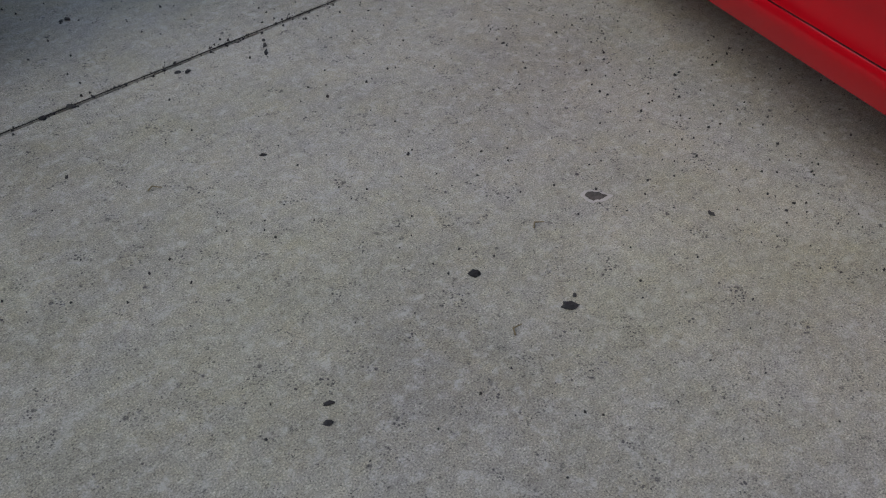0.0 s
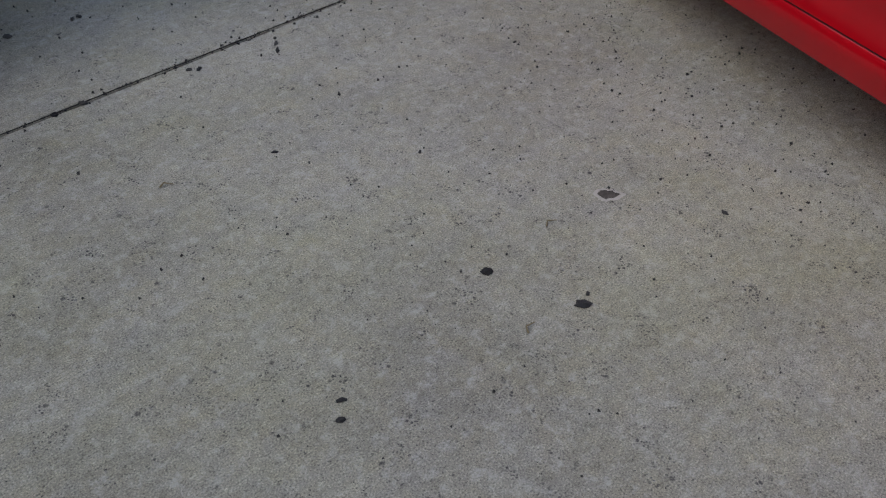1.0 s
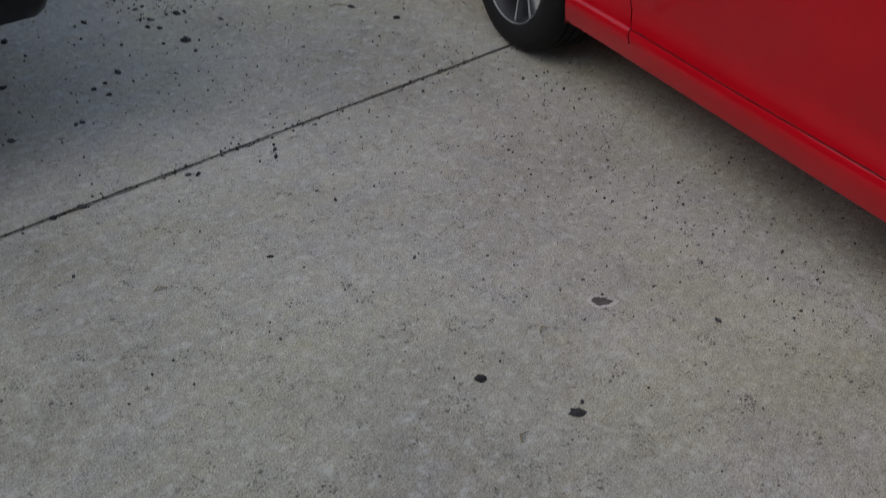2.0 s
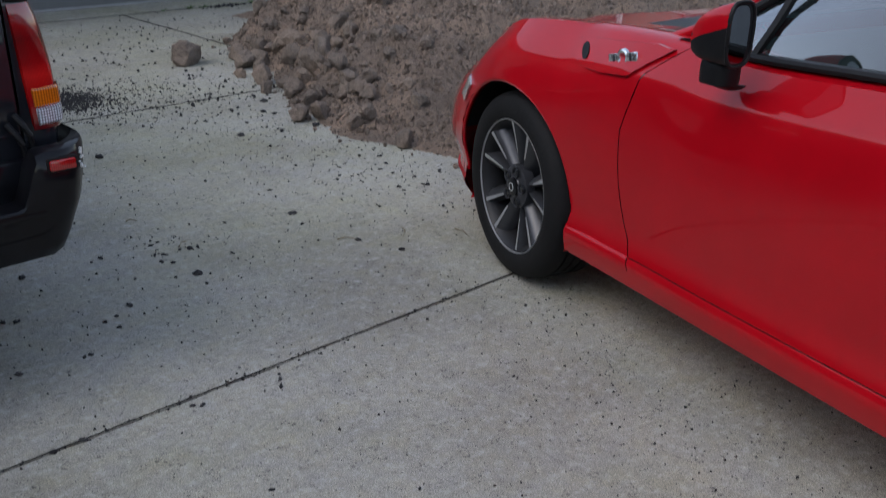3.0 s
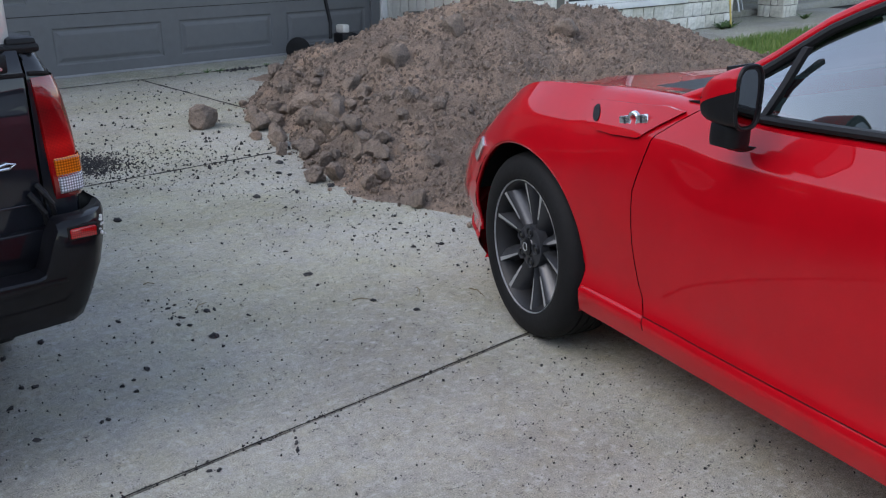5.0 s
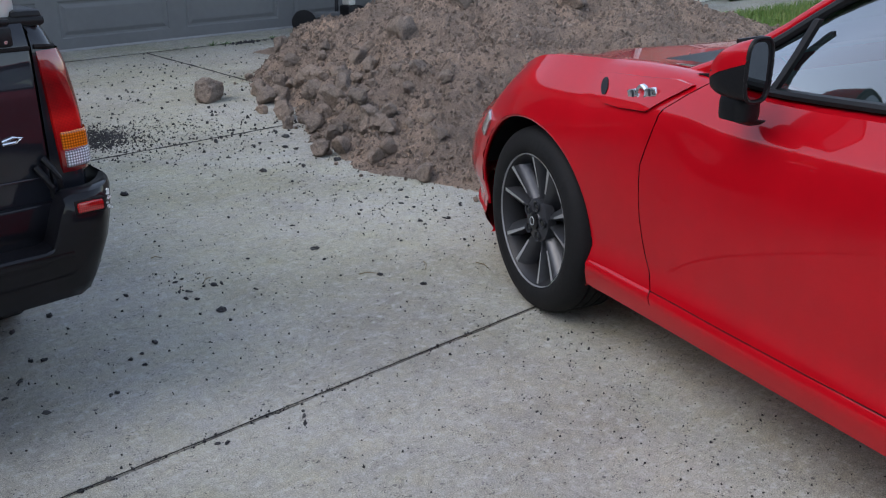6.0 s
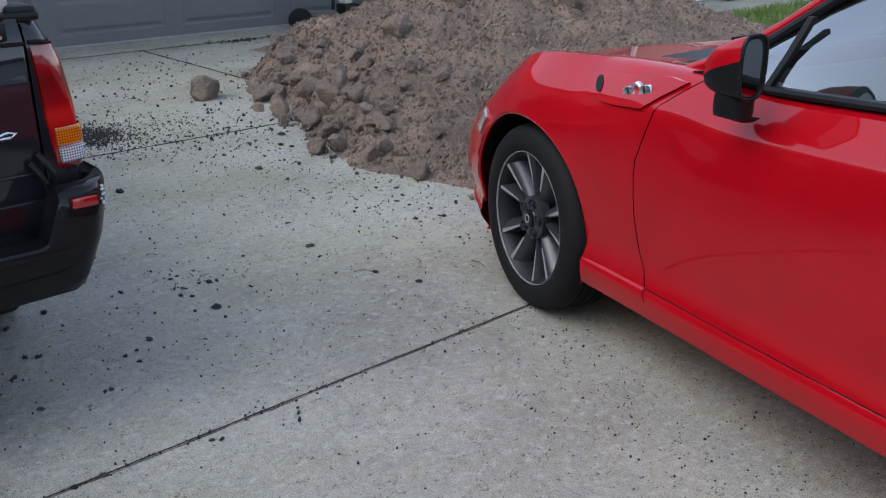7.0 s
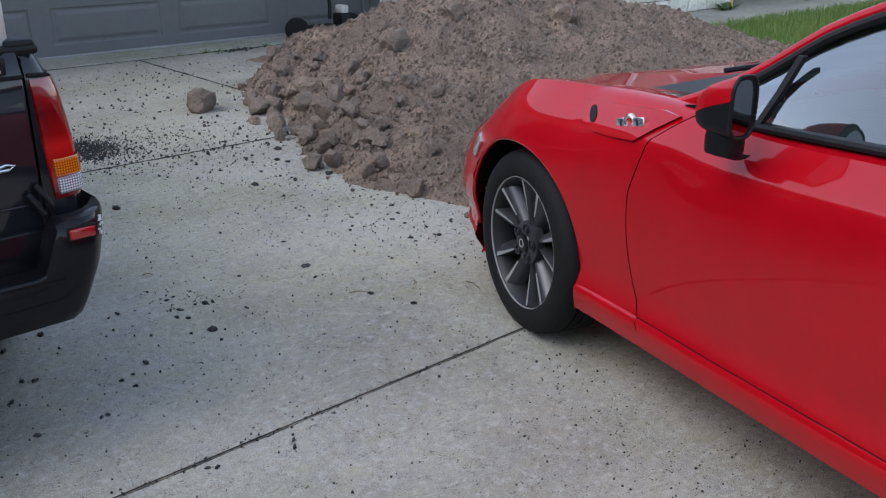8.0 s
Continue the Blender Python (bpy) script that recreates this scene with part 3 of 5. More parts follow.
def wheel(y, side, steer):
    """A tyre on a ten-blade alloy rim: its face looks towards -x."""
    w = new("wheel")
    w.parent = car
    w.matrix_basis = pose(side * 0.868, y, WHEEL_R, 0, 0, steer + (180 if side > 0 else 0))
    R = WHEEL_R
    rows = [(0.02, 0.222), (-0.004, 0.226), (-0.010, 0.236), (-0.013, 0.255), (-0.010, 0.278), (-0.002, 0.294), (0.010, 0.3035), (0.022, R - 0.004), (0.04, R - 0.001)]
    for k in range(4):
        x = 0.055 + k * 0.034
        rows += [(x, R), (x + 0.001, R - 0.008), (x + 0.008, R - 0.008), (x + 0.009, R)]
    rows += [(0.175, R - 0.001), (0.19, R - 0.008), (0.21, 0.285), (0.212, 0.25), (0.19, 0.222)]
    part("tyre", lathe(bmesh.new(), rows, 96), RUBBER, w, "black low-profile rubber tyre")
    rim = part("rim", lathe(bmesh.new(), [(0.19, 0.222), (0.17, 0.205), (0.06, 0.198), (0.02, 0.206), (0.004, 0.214), (0.0, 0.218)], 72), BARREL, w, "dark grey alloy rim with machined blades, barrel darkened for shade")
    part("rim_lip", lathe(bmesh.new(), [(0.003, 0.2195), (-0.003, 0.2205), (-0.004, 0.2225), (0.0, 0.2240), (0.006, 0.2240)], 96), ALLOY, rim)
    for k in range(10):
        # each blade: a raised dark bar whose one flank shows bright machined metal
        a = k / 10 * 2 * math.pi + 0.175
        s = -1 if k % 2 else 1
        bm = bmesh.new()
        secs = []
        for t in (0, 0.2, 0.4, 0.6, 0.8, 1.0):
            r = 0.046 + (0.2185 - 0.046) * t
            half = 0.011 + 0.011 * t
            x = 0.030 - 0.026 * t ** 1.3
            # a ridge runs along one side, and the other flank falls away to the barrel
            pts = [(x + 0.045, half + 0.008), (x + 0.006, half), (x, half * 0.78), (x + 0.004, half * 0.1), (x + 0.020, -half * 0.85), (x + 0.05, -half - 0.006)]
            secs.append([bm.verts.new((xx, r, s * q)) for xx, q in pts])
        for p, q in zip(secs, secs[1:]):
            for i in range(6):
                bm.faces.new((p[i], p[(i + 1) % 6], q[(i + 1) % 6], q[i]))
        bm.faces.new(secs[0]), bm.faces.new(secs[-1])
        bm.transform(Matrix.Rotation(a, 4, "X"))
        part("spoke", bm, GUNMETAL, rim)
        # the machined face: a wedge that widens towards the rim
        bm = bmesh.new()
        lo, hi = [], []
        for t in (0.36, 0.37, 0.6, 0.8, 1.0):
            r = 0.046 + 0.1725 * t
            half = 0.011 + 0.011 * t
            x = 0.030 - 0.026 * t ** 1.3 - 0.0016
            lo.append(bm.verts.new((x + 0.0018, r, s * half * (0.80 if t < 0.365 else 0.66 - 0.36 * t))))
            hi.append(bm.verts.new((x + 0.0006, r, s * half * 0.96)))
        for i in range(4):
            bm.faces.new((lo[i], lo[i + 1], hi[i + 1], hi[i]))
        bm.transform(Matrix.Rotation(a, 4, "X"))
        part("machined_edge", bm, ALLOY, rim)
    hub = lathe(bmesh.new(), [(0.05, 0.075), (0.02, 0.072), (0.014, 0.06), (0.013, 0.034), (0.010, 0.032)], 40)
    part("hub", cap_ends(hub), GUNMETAL, rim)
    part("centre_cap", cap_ends(lathe(bmesh.new(), [(0.012, 0.031), (0.004, 0.030), (0.001, 0.025), (0.0, 0.008)], 32)), GLOSS, rim)
    part("cap_badge", lathe(bmesh.new(), [(0.0005, 0.015), (-0.001, 0.0145), (-0.001, 0.012), (0.0005, 0.0115)], 28), ALLOY, rim)
    for k in range(5):
        a = k / 5 * 2 * math.pi + 0.5
        c = Matrix.Translation((0, math.cos(a) * 0.052, math.sin(a) * 0.052))
        bm = lathe(bmesh.new(), [(0.012, 0.019), (0.006, 0.0185), (0.008, 0.0145), (0.026, 0.0135)], 20)
        bm.transform(c)
        part("lug_well", bm, GUNMETAL, rim)
        bm = cap_ends(lathe(bmesh.new(), [(0.03, 0.0105), (0.012, 0.0105), (0.009, 0.007)], 6))
        bm.transform(c)
        part("lug_nut", bm, GLOSS, rim)
    part("brake_disc", cap_ends(lathe(bmesh.new(), [(0.085, 0.07), (0.085, 0.147), (0.105, 0.147)], 48)), STEEL, w)
    part("brake_caliper", box(bmesh.new(), 0.06, 0.12, -0.06, 0.06, 0.09, 0.165, 0.012, Matrix.Rotation(-1.4, 4, "X")), STEEL, w)


wheel(0, -1, -5)
wheel(0, 1, -5)
wheel(-2.57, -1, 0)
wheel(-2.57, 1, 0)


def on_side(outline, lift, name, material, parent, label="", side=-1, steps=8, rise=None):
    """A plate that lies on the body's side: an outline of (y, z), filled with a fine fan."""
    cy, cz = sum(p[0] for p in outline) / len(outline), sum(p[1] for p in outline) / len(outline)
    dense = []
    for (a, b), (c, d) in zip(outline, outline[1:] + outline[:1]):
        dense += [(a + (c - a) * k / 5, b + (d - b) * k / 5) for k in range(5)]
    verts, faces = [], []
    n = len(dense)
    for s in range(steps + 2):
        for a, b in dense:
            if s == 0:
                y, z, off = a, b, -0.004
            else:
                t = 1 - (s - 1) / steps
                y, z, off = cy + (a - cy) * t, cz + (b - cz) * t, lift if rise is None else lift + rise * (1 - t * t)
            verts.append((side * (off - side_x(y, z)), y, z))
    for s in range(steps + 1):
        for k in range(n):
            faces.append((s * n + k, s * n + (k + 1) % n, (s + 1) * n + (k + 1) % n, (s + 1) * n + k))
    return part(name, (verts, faces), material, parent, label)


PANEL = [(-0.262, 0.835), (-0.268, 0.81), (-0.30, 0.784), (-0.36, 0.771), (-0.43, 0.772), (-0.548, 0.785), (-0.60, 0.825), (-0.665, 0.868), (-0.60, 0.872), (-0.45, 0.856), (-0.33, 0.846)]
for side in (-1, 1):
    garnish = on_side(PANEL, 0.006, "fender_panel", RED, car, "raised fender panel with a vent and a badge", side)
    # black line along the panel's front and lower edge draws its crease shade
    part("crease_shade", tube(bmesh.new(), [(side * (-side_x(a, b) + 0.001), a, b) for a, b in PANEL[:6]], 0.0028, 6, False), GROOVE, garnish)
    slot = [(-0.326 - 0.022 * math.cos(t) + 0.008 * math.sin(t), 0.812 - 0.018 * math.cos(t) - 0.0095 * math.sin(t)) for t in [k / 16 * 2 * math.pi for k in range(16)]]
    on_side(slot, 0.0095, "vent_slot", BLACK, garnish, "black vent slot", side, 4)
    # the badge is a plain chrome ring with a bar to each side
    bx = side * (-side_x(-0.50, 0.83) + 0.008)
    badge = part("badge", lathe(bmesh.new(), [(-0.003, 0.021), (0.004, 0.020), (0.006, 0.016), (0.004, 0.011), (-0.002, 0.010)], 28), CHROME, car, "chrome badge with a ring and two bars")
    badge.matrix_basis = pose(bx, -0.504, 0.824, 0, 0, 0 if side > 0 else 180) @ pose(0.004, 0, 0, 12, 0, 0) @ Matrix.Scale(1.12, 4)
    for s in (-1, 1):
        part("badge_bar", abox(-0.004, 0.005, 0.012 if s > 0 else -0.052, 0.052 if s > 0 else -0.012, -0.011, 0.011, 0.004), CHROME, badge)
        part("badge_notch", abox(0.003, 0.0062, 0.03 * s - 0.004, 0.03 * s + 0.004, -0.009, 0.009, 0.0015), GUNMETAL, badge)
    on_side([(0.372, 0.545), (0.322, 0.528), (0.278, 0.595), (0.328, 0.618)], 0.010, "side_marker", CLEAR, car, "clear side marker lamp", side, 3)
    on_side([(0.367, 0.549), (0.325, 0.534), (0.284, 0.594), (0.326, 0.612)], 0.008, "marker_reflector", plain("marker_white", (0.6, 0.6, 0.58), 0.3), car, "", side, 3)
    on_side([(0.70, 0.50), (0.55, 0.55), (0.44, 0.63), (0.50, 0.635), (0.62, 0.585), (0.72, 0.53)], 0.004, "headlight", CLEAR, car, "clear headlight lens", side, 4)
    on_side([(0.69, 0.503), (0.55, 0.553), (0.45, 0.628), (0.50, 0.63), (0.62, 0.58), (0.71, 0.53)], 0.0015, "headlight_bowl", GUNMETAL, car, "", side, 4)
    # door handle near the door's rear
    part("door_handle", tube(bmesh.new(), [(side * (-side_x(y, 0.80) + o), y, 0.80) for y, o in ((-1.50, 0.0), (-1.53, 0.03), (-1.60, 0.036), (-1.67, 0.03), (-1.70, 0.0))], 0.013, 8), RED, car)
    # mirror: red cap above, black housing and foot, and the silvered glass that looks back
    m = pose(side * 0.952, -0.912, 0.944)
    mirror = new("door_mirror")
    mirror.parent = car
    mirror.matrix_basis = m
    secs = [(0.045, 0.55), (0.04, 0.8), (0.025, 0.93), (0.005, 1.0), (-0.03, 1.02), (-0.065, 1.0), (-0.075, 0.97)]

    def shell(lo, hi, name, material, grow=1.0):
        bm = bmesh.new()
        rings = []
        for y, k in secs:
            ring = []
            for q in range(17):
                a = math.radians(lo + (hi - lo) * q / 16)
                cx, cz = math.cos(a), math.sin(a)
                e = 0.55
                x = math.copysign(abs(cx) ** e, cx) * 0.039 * k * grow
                z = math.copysign(abs(cz) ** e, cz) * 0.068 * k * grow
                ring.append(bm.verts.new((side * (x + 0.01), y - 0.06 * x, z + 0.02 * k - (max(0, y + 0.07) * 0.35 if z > 0 else 0))))
            rings.append(ring)
        for p, q in zip(rings, rings[1:]):
            for i in range(16):
                bm.faces.new((p[i], p[i + 1], q[i + 1], q[i]))
        bmesh.ops.contextual_create(bm, geom=rings[0])
        return part(name, bm, material, mirror)
    shell(4, 200, "mirror_cap", RED)
    shell(-165, 9, "mirror_shell", BLACK, 0.985)
    bm = bmesh.new()
    ring = []
    for q in range(32):
        a = q / 32 * 2 * math.pi
        x = math.copysign(abs(math.cos(a)) ** 0.6, math.cos(a)) * 0.028 + 0.006
        z = math.copysign(abs(math.sin(a)) ** 0.6, math.sin(a)) * 0.060
        ring.append(bm.verts.new((side * (x + 0.01), -0.0745 - 0.06 * x, z + 0.019)))
    bm.faces.new(ring)
    back = bmesh.new()
    rings = [[back.verts.new((side * ((v.co.x * side - 0.016) * k * 1.06 + 0.0125), v.co.y + d, (v.co.z - 0.019) * k + 0.019)) for v in ring] for k, d in ((1.12, 0.010), (1.12, 0.002), (1.0, 0.002))]
    for p, q in zip(rings, rings[1:]):
        for i in range(32):
            back.faces.new((p[i], p[(i + 1) % 32], q[(i + 1) % 32], q[i]))
    back.faces.new(rings[-1])
    part("mirror_bezel", back, BLACK, mirror)
    part("mirror_glass", bm, MIRROR, mirror, "silvered mirror glass")
    bm = bmesh.new()
    edge = [(v[0], v[1], v[2]) for v in [(side * (math.copysign(abs(math.cos(a)) ** 0.58, math.cos(a)) * 0.0375 + 0.01), -0.072 - 0.06 * math.copysign(abs(math.cos(a)) ** 0.58, math.cos(a)) * 0.0375, math.copysign(abs(math.sin(a)) ** 0.58, math.sin(a)) * 0.0665 + 0.019) for a in [q / 64 * 2 * math.pi for q in range(65)]]]
    part("mirror_rim", tube(bm, edge, 0.0045, 8, False), BLACK, mirror)
    bm = bmesh.new()
    box(bm, -0.034, 0.036, -0.045, 0.038, -0.115, -0.035, 0.026, seg=4)
    for v in bm.verts:
        v.co.x -= side * (0.015 + (0.03 if v.co.z < -0.1 else 0))
    part("mirror_foot", bm, BLACK, mirror)
    lamp = [(-3.22, 0.80), (-3.05, 0.78), (-2.98, 0.84), (-3.05, 0.90), (-3.2, 0.90)]
    on_side(lamp, 0.004, "tail_lamp", plain("lamp_red", (0.4, 0.01, 0.01), 0.1, coat=1.0), car, "red tail lamp", side, 3)
part("front_grille", abox(-0.42, 0.42, 0.80, 0.842, 0.24, 0.40, 0.02), BLACK, car)


# ---- the dark pickup: its rear face looks along -y ----
truck = thing("pickup_truck", pose(0.075, 2.80, 0), "dark charcoal pickup truck with worn black rear bumper", "truck")


def lens_mat(name, stops, ribs, depth):
    """A moulded lens: colour graded with height, rib shade drawn as fine dark bars."""
    m, n, l, b = mat(name, 0.12)
    b.inputs["Coat Weight"].default_value, b.inputs["Coat Roughness"].default_value = 1.0, 0.02
    xyz = n.new("ShaderNodeSeparateXYZ")
    l.new(coords(n), xyz.inputs[0])
    up = n.new("ShaderNodeMapRange")
    up.inputs["From Min"].default_value, up.inputs["From Max"].default_value = 0.67, 0.98
    l.new(xyz.outputs["Z"], up.inputs["Value"])
    c = ramp(n, l, up.outputs[0], stops)
    for axis in ("X", "Z"):
        w = n.new("ShaderNodeTexWave")
        w.bands_direction = axis
        w.inputs["Scale"].default_value = ribs
        l.new(coords(n), w.inputs["Vector"])
        k = 1 - depth
        c = mixed(n, l, 1.0, c, ramp(n, l, w.outputs[0], [(0.1, (k, k, k)), (0.7, (1.1, 1.1, 1.1))]), "MULTIPLY")
    l.new(c, b.inputs["Base Color"])
    return m


# the red ramp's lighter top band colours in a reflection
LAMP_RED = lens_mat("lamp_red_lens", [(0.0, (0.14, 0.003, 0.004)), (0.34, (0.40, 0.006, 0.006)), (0.44, (0.56, 0.012, 0.010)), (0.53, (0.27, 0.004, 0.005)), (0.72, (0.13, 0.003, 0.004)), (0.80, (0.22, 0.005, 0.006)), (0.95, (0.22, 0.006, 0.008))], 90, 0.15)
LAMP_BRIGHT = lens_mat("reflector_red", [(0.0, (0.42, 0.010, 0.010)), (1.0, (0.42, 0.010, 0.010))], 60, 0.35)
LAMP_AMBER = lens_mat("lamp_amber_lens", [(0.0, (0.70, 0.165, 0.008)), (1.0, (0.70, 0.165, 0.008))], 46, 0.45)
LAMP_WHITE = lens_mat("lamp_clear_lens", [(0.0, (0.66, 0.68, 0.72)), (1.0, (0.66, 0.68, 0.72))], 46, 0.6)
BUMP = paint("bumper_black", (0.006, 0.006, 0.008), 0.45, 0.5, 0.3)
edge_x = smoothline([(0.40, 0.84), (0.62, 0.888), (0.70, 0.892), (0.80, 0.889), (0.90, 0.877), (0.97, 0.862), (1.04, 0.838), (1.06, 0.828)])


def truck_shell(y0, y1, z0, z1, inner, name, material, parent, side, round_y=0.05, k=14):
    """A bedside: its outer face follows the tumblehome, and turns round the rear corner."""
    verts, faces = [], []
    for i in range(k + 1):
        z = z0 + (z1 - z0) * i / k
        x = edge_x(z)
        row = [(inner, y0)]
        for a in range(7):
            t = a / 6 * math.pi / 2
            row.append((x - round_y * (1 - math.sin(t)), y0 + round_y * (1 - math.cos(t))))
        row += [(x + 0.01, y0 + 0.5), (x + 0.015, (y0 + y1) / 2), (x + 0.01, y1)]
        verts += [(side * a, b + max(0, z - 0.985) * (0.45 if b < 0.3 else 0), z) for a, b in row]
    n = len(verts) // (k + 1)
    for i in range(k):
        for a in range(n - 1):
            faces.append((i * n + a, i * n + a + 1, (i + 1) * n + a + 1, (i + 1) * n + a))
    return part(name, (verts, faces), material, parent)


for side in (1, -1):
    bedside = truck_shell(0.0, 1.6, 0.62, 1.045, 0.795, "bedside", TRUCK, truck, side)
    part("inner_side", abox(min(side * 0.70, side * 0.80), max(side * 0.70, side * 0.80), 0.03, 1.6, 0.62, 1.04), BLACK, bedside)
    # a black rail cap along the bed's top, ending in a rounded block at the rear
    cap = part("bed_rail_cap", box(abox(min(side * 0.69, side * 0.842), max(side * 0.69, side * 0.842), 0.012, 1.6, 1.030, 1.054, 0.010), min(side * 0.765, side * 0.838), max(side * 0.765, side * 0.838), 0.016, 0.16, 1.04, 1.068, 0.012), BLACK, truck, "black plastic bed rail cap")
    # dark groove level with the lamp's top
    part("body_groove", tube(bmesh.new(), [(side * 0.80, -0.003, 0.985), (side * 0.825, -0.003, 0.984), (side * (edge_x(0.98) - 0.012), 0.012, 0.98), (side * (edge_x(0.98) + 0.002), 0.06, 0.98), (side * (edge_x(0.98) + 0.008), 0.2, 0.982)], 0.006, 6), GROOVE, truck)
    lamp = new("tail_lamp")
    lamp.parent = truck
    tagged(lamp, "tall red tail lamp with amber and clear blocks")

    def lens(z0, z1, name, material, lift, x_in=0.0, label=""):
        verts, faces = [], []
        k, cols = 10, 15
        for i in range(k + 1):
            z = z0 + (z1 - z0) * i / k
            x1 = edge_x(z)
            x0 = 0.802 + 0.016 * (0.97 - z) / 0.28 + x_in
            edge = 0.006 if i in (0, k) else 0.0
            for a in range(cols):
                t = a / (cols - 1)
                th = max(0, (t - 0.5) / 0.5) * math.pi / 2
                flat = min(1, t / 0.5)
                x = x0 + (x1 - 0.05 - x0) * flat + 0.05 * math.sin(th) + (lift if th > 0.6 else 0)
                y = 0.05 * (1 - math.cos(th)) - lift + edge
                verts.append((side * x, y + (0.006 if a == 0 else 0), z))
            verts.append((side * (x1 + lift - 0.004), 0.13, z))
        n = cols + 1
        for i in range(k):
            for a in range(n - 1):
                faces.append((i * n + a, i * n + a + 1, (i + 1) * n + a + 1, (i + 1) * n + a))
        return part(name, (verts, faces), material, lamp, label)
    lens(0.672, 0.975, "red_lens", LAMP_RED, 0.008)
    lens(0.728, 0.775, "amber_lens", LAMP_AMBER, 0.0135, 0.012, "amber turn lens with fine ribs")
    lens(0.684, 0.727, "clear_lens", LAMP_WHITE, 0.0135, 0.014, "clear reversing lens with fine ribs")

bm = box(abox(-0.788, 0.788, -0.012, 0.045, 0.60, 0.984, 0.008), -0.788, 0.788, -0.012, 0.045, 0.985, 1.045, 0.006)
for v in bm.verts:
    v.co.y += max(0, v.co.z - 0.985) * 0.45
tailgate = part("tailgate", bm, TRUCK, truck)
part("tailgate_cap", abox(-0.76, 0.76, 0.006, 0.07, 1.036, 1.052, 0.006), BLACK, tailgate)
part("tailgate_groove", abox(-0.789, 0.789, -0.0145, 0.0, 0.979, 0.988, 0.002), GROOVE, tailgate)
part("handle_plate", abox(0.50, 0.752, -0.021, -0.010, 0.992, 1.036, 0.006), BLACK, tailgate, "black handle plate")
part("plate_bolt", lathe(bmesh.new(), [(-0.024, 0.001), (-0.024, 0.004), (-0.021, 0.005)], 12, "y"), CHROME, tailgate).location = (0.735, 0, 1.003)
part("script_badge", tube(bmesh.new(), [(0.69, -0.014, 0.775), (0.715, -0.015, 0.782), (0.735, -0.015, 0.778), (0.72, -0.015, 0.770), (0.69, -0.014, 0.768)], 0.0035, 6), CHROME, tailgate, "small chrome badge")
part("tailgate_crease", abox(-0.78, 0.785, -0.0165, -0.010, 0.668, 0.676, 0.003), TRUCK, tailgate)


def bumper_part():
    """A rear bumper with a step, a high corner and a tapering lower skirt."""
    verts, faces = [], []
    prof = [(-0.03, 0.640), (-0.07, 0.646), (-0.092, 0.640), (-0.102, 0.625), (-0.105, 0.56), (-0.10, 0.50), (-0.088, 0.45), (-0.072, 0.385), (-0.05, 0.352), (-0.02, 0.345)]
    ends = [0.5, 0.66, 0.72, 0.738, 0.752, 0.766, 0.782, 0.80, 0.84, 0.875, 0.90, 0.918, 0.928, 0.932]
    xs = [-x for x in ends[::-1]] + [0] + ends
    for x in xs:
        t = min(1, max(0, (abs(x) - 0.73) / 0.06))
        drop = 0.132 * (1 - t * t * (3 - 2 * t))
        turn = max(0, (abs(x) - 0.84) / 0.092)
        back = 0.10 * min(1, turn) ** 2.2
        for y, z in prof:
            zz = z if z < 0.5 else 0.5 + (z - 0.5) * (1 - drop / 0.145)
            lower = max(0, (0.6 - z) / 0.25) * 0.05 * max(0, (abs(x) - 0.6) / 0.33)
            verts.append((math.copysign(abs(x) - lower, x), y + back, zz + (0.03 * max(0, (abs(x) - 0.85) / 0.08) if z < 0.4 else 0) + 0.012 * (abs(x) / 0.9) * (z < 0.5)))
    n = len(prof)
    for i in range(len(xs) - 1):
        for k in range(n - 1):
            faces.append((i * n + k, i * n + k + 1, (i + 1) * n + k + 1, (i + 1) * n + k))
    # returns along both flanks
    for end, s in ((0, -1), (len(xs) - 1, 1)):
        base = len(verts)
        for k in range(n):
            x, y, z = verts[end * n + k]
            verts.append((x - s * 0.004, 0.55, z))
        for k in range(n - 1):
            faces.append((end * n + k, end * n + k + 1, base + k + 1, base + k))
    return part("rear_bumper", (verts, faces), BUMP, truck, "scuffed black rear bumper with a step")


bumper = bumper_part()
part("rear_valance", abox(-0.84, 0.84, -0.03, 0.03, 0.40, 0.612, 0.01), BUMP, bumper)
part("step_deck", abox(-0.79, 0.79, -0.10, 0.0, 0.485, 0.505, 0.004), BUMP, bumper)
part("step_pad", abox(-0.60, 0.60, -0.098, -0.032, 0.500, 0.518, 0.005), BLACK, bumper)
for side in (1, -1):
    part("reflector", abox(min(side * 0.808, side * 0.872), max(side * 0.808, side * 0.872), -0.112, -0.092, 0.594, 0.620, 0.004, m=pose(0, 0, 0, 0, 0, 0)), LAMP_BRIGHT, bumper, "small red reflector")
    part("reflector_frame", abox(min(side * 0.803, side * 0.877), max(side * 0.803, side * 0.877), -0.107, -0.09, 0.589, 0.625, 0.004), GROOVE, bumper)
    for k in (0, 1):
        part("gate_strap", tube(bmesh.new(), [(side * (0.775 - 0.02 * k), -0.016, 0.72 - 0.02 * k), (side * (0.785 - 0.02 * k), -0.035, 0.70 - 0.02 * k), (side * (0.797 - 0.02 * k), -0.04, 0.672 - 0.02 * k), (side * (0.80 - 0.02 * k), -0.035, 0.645 - 0.02 * k)], 0.008, 8), BLACK, truck)
rng = random.Random(4)
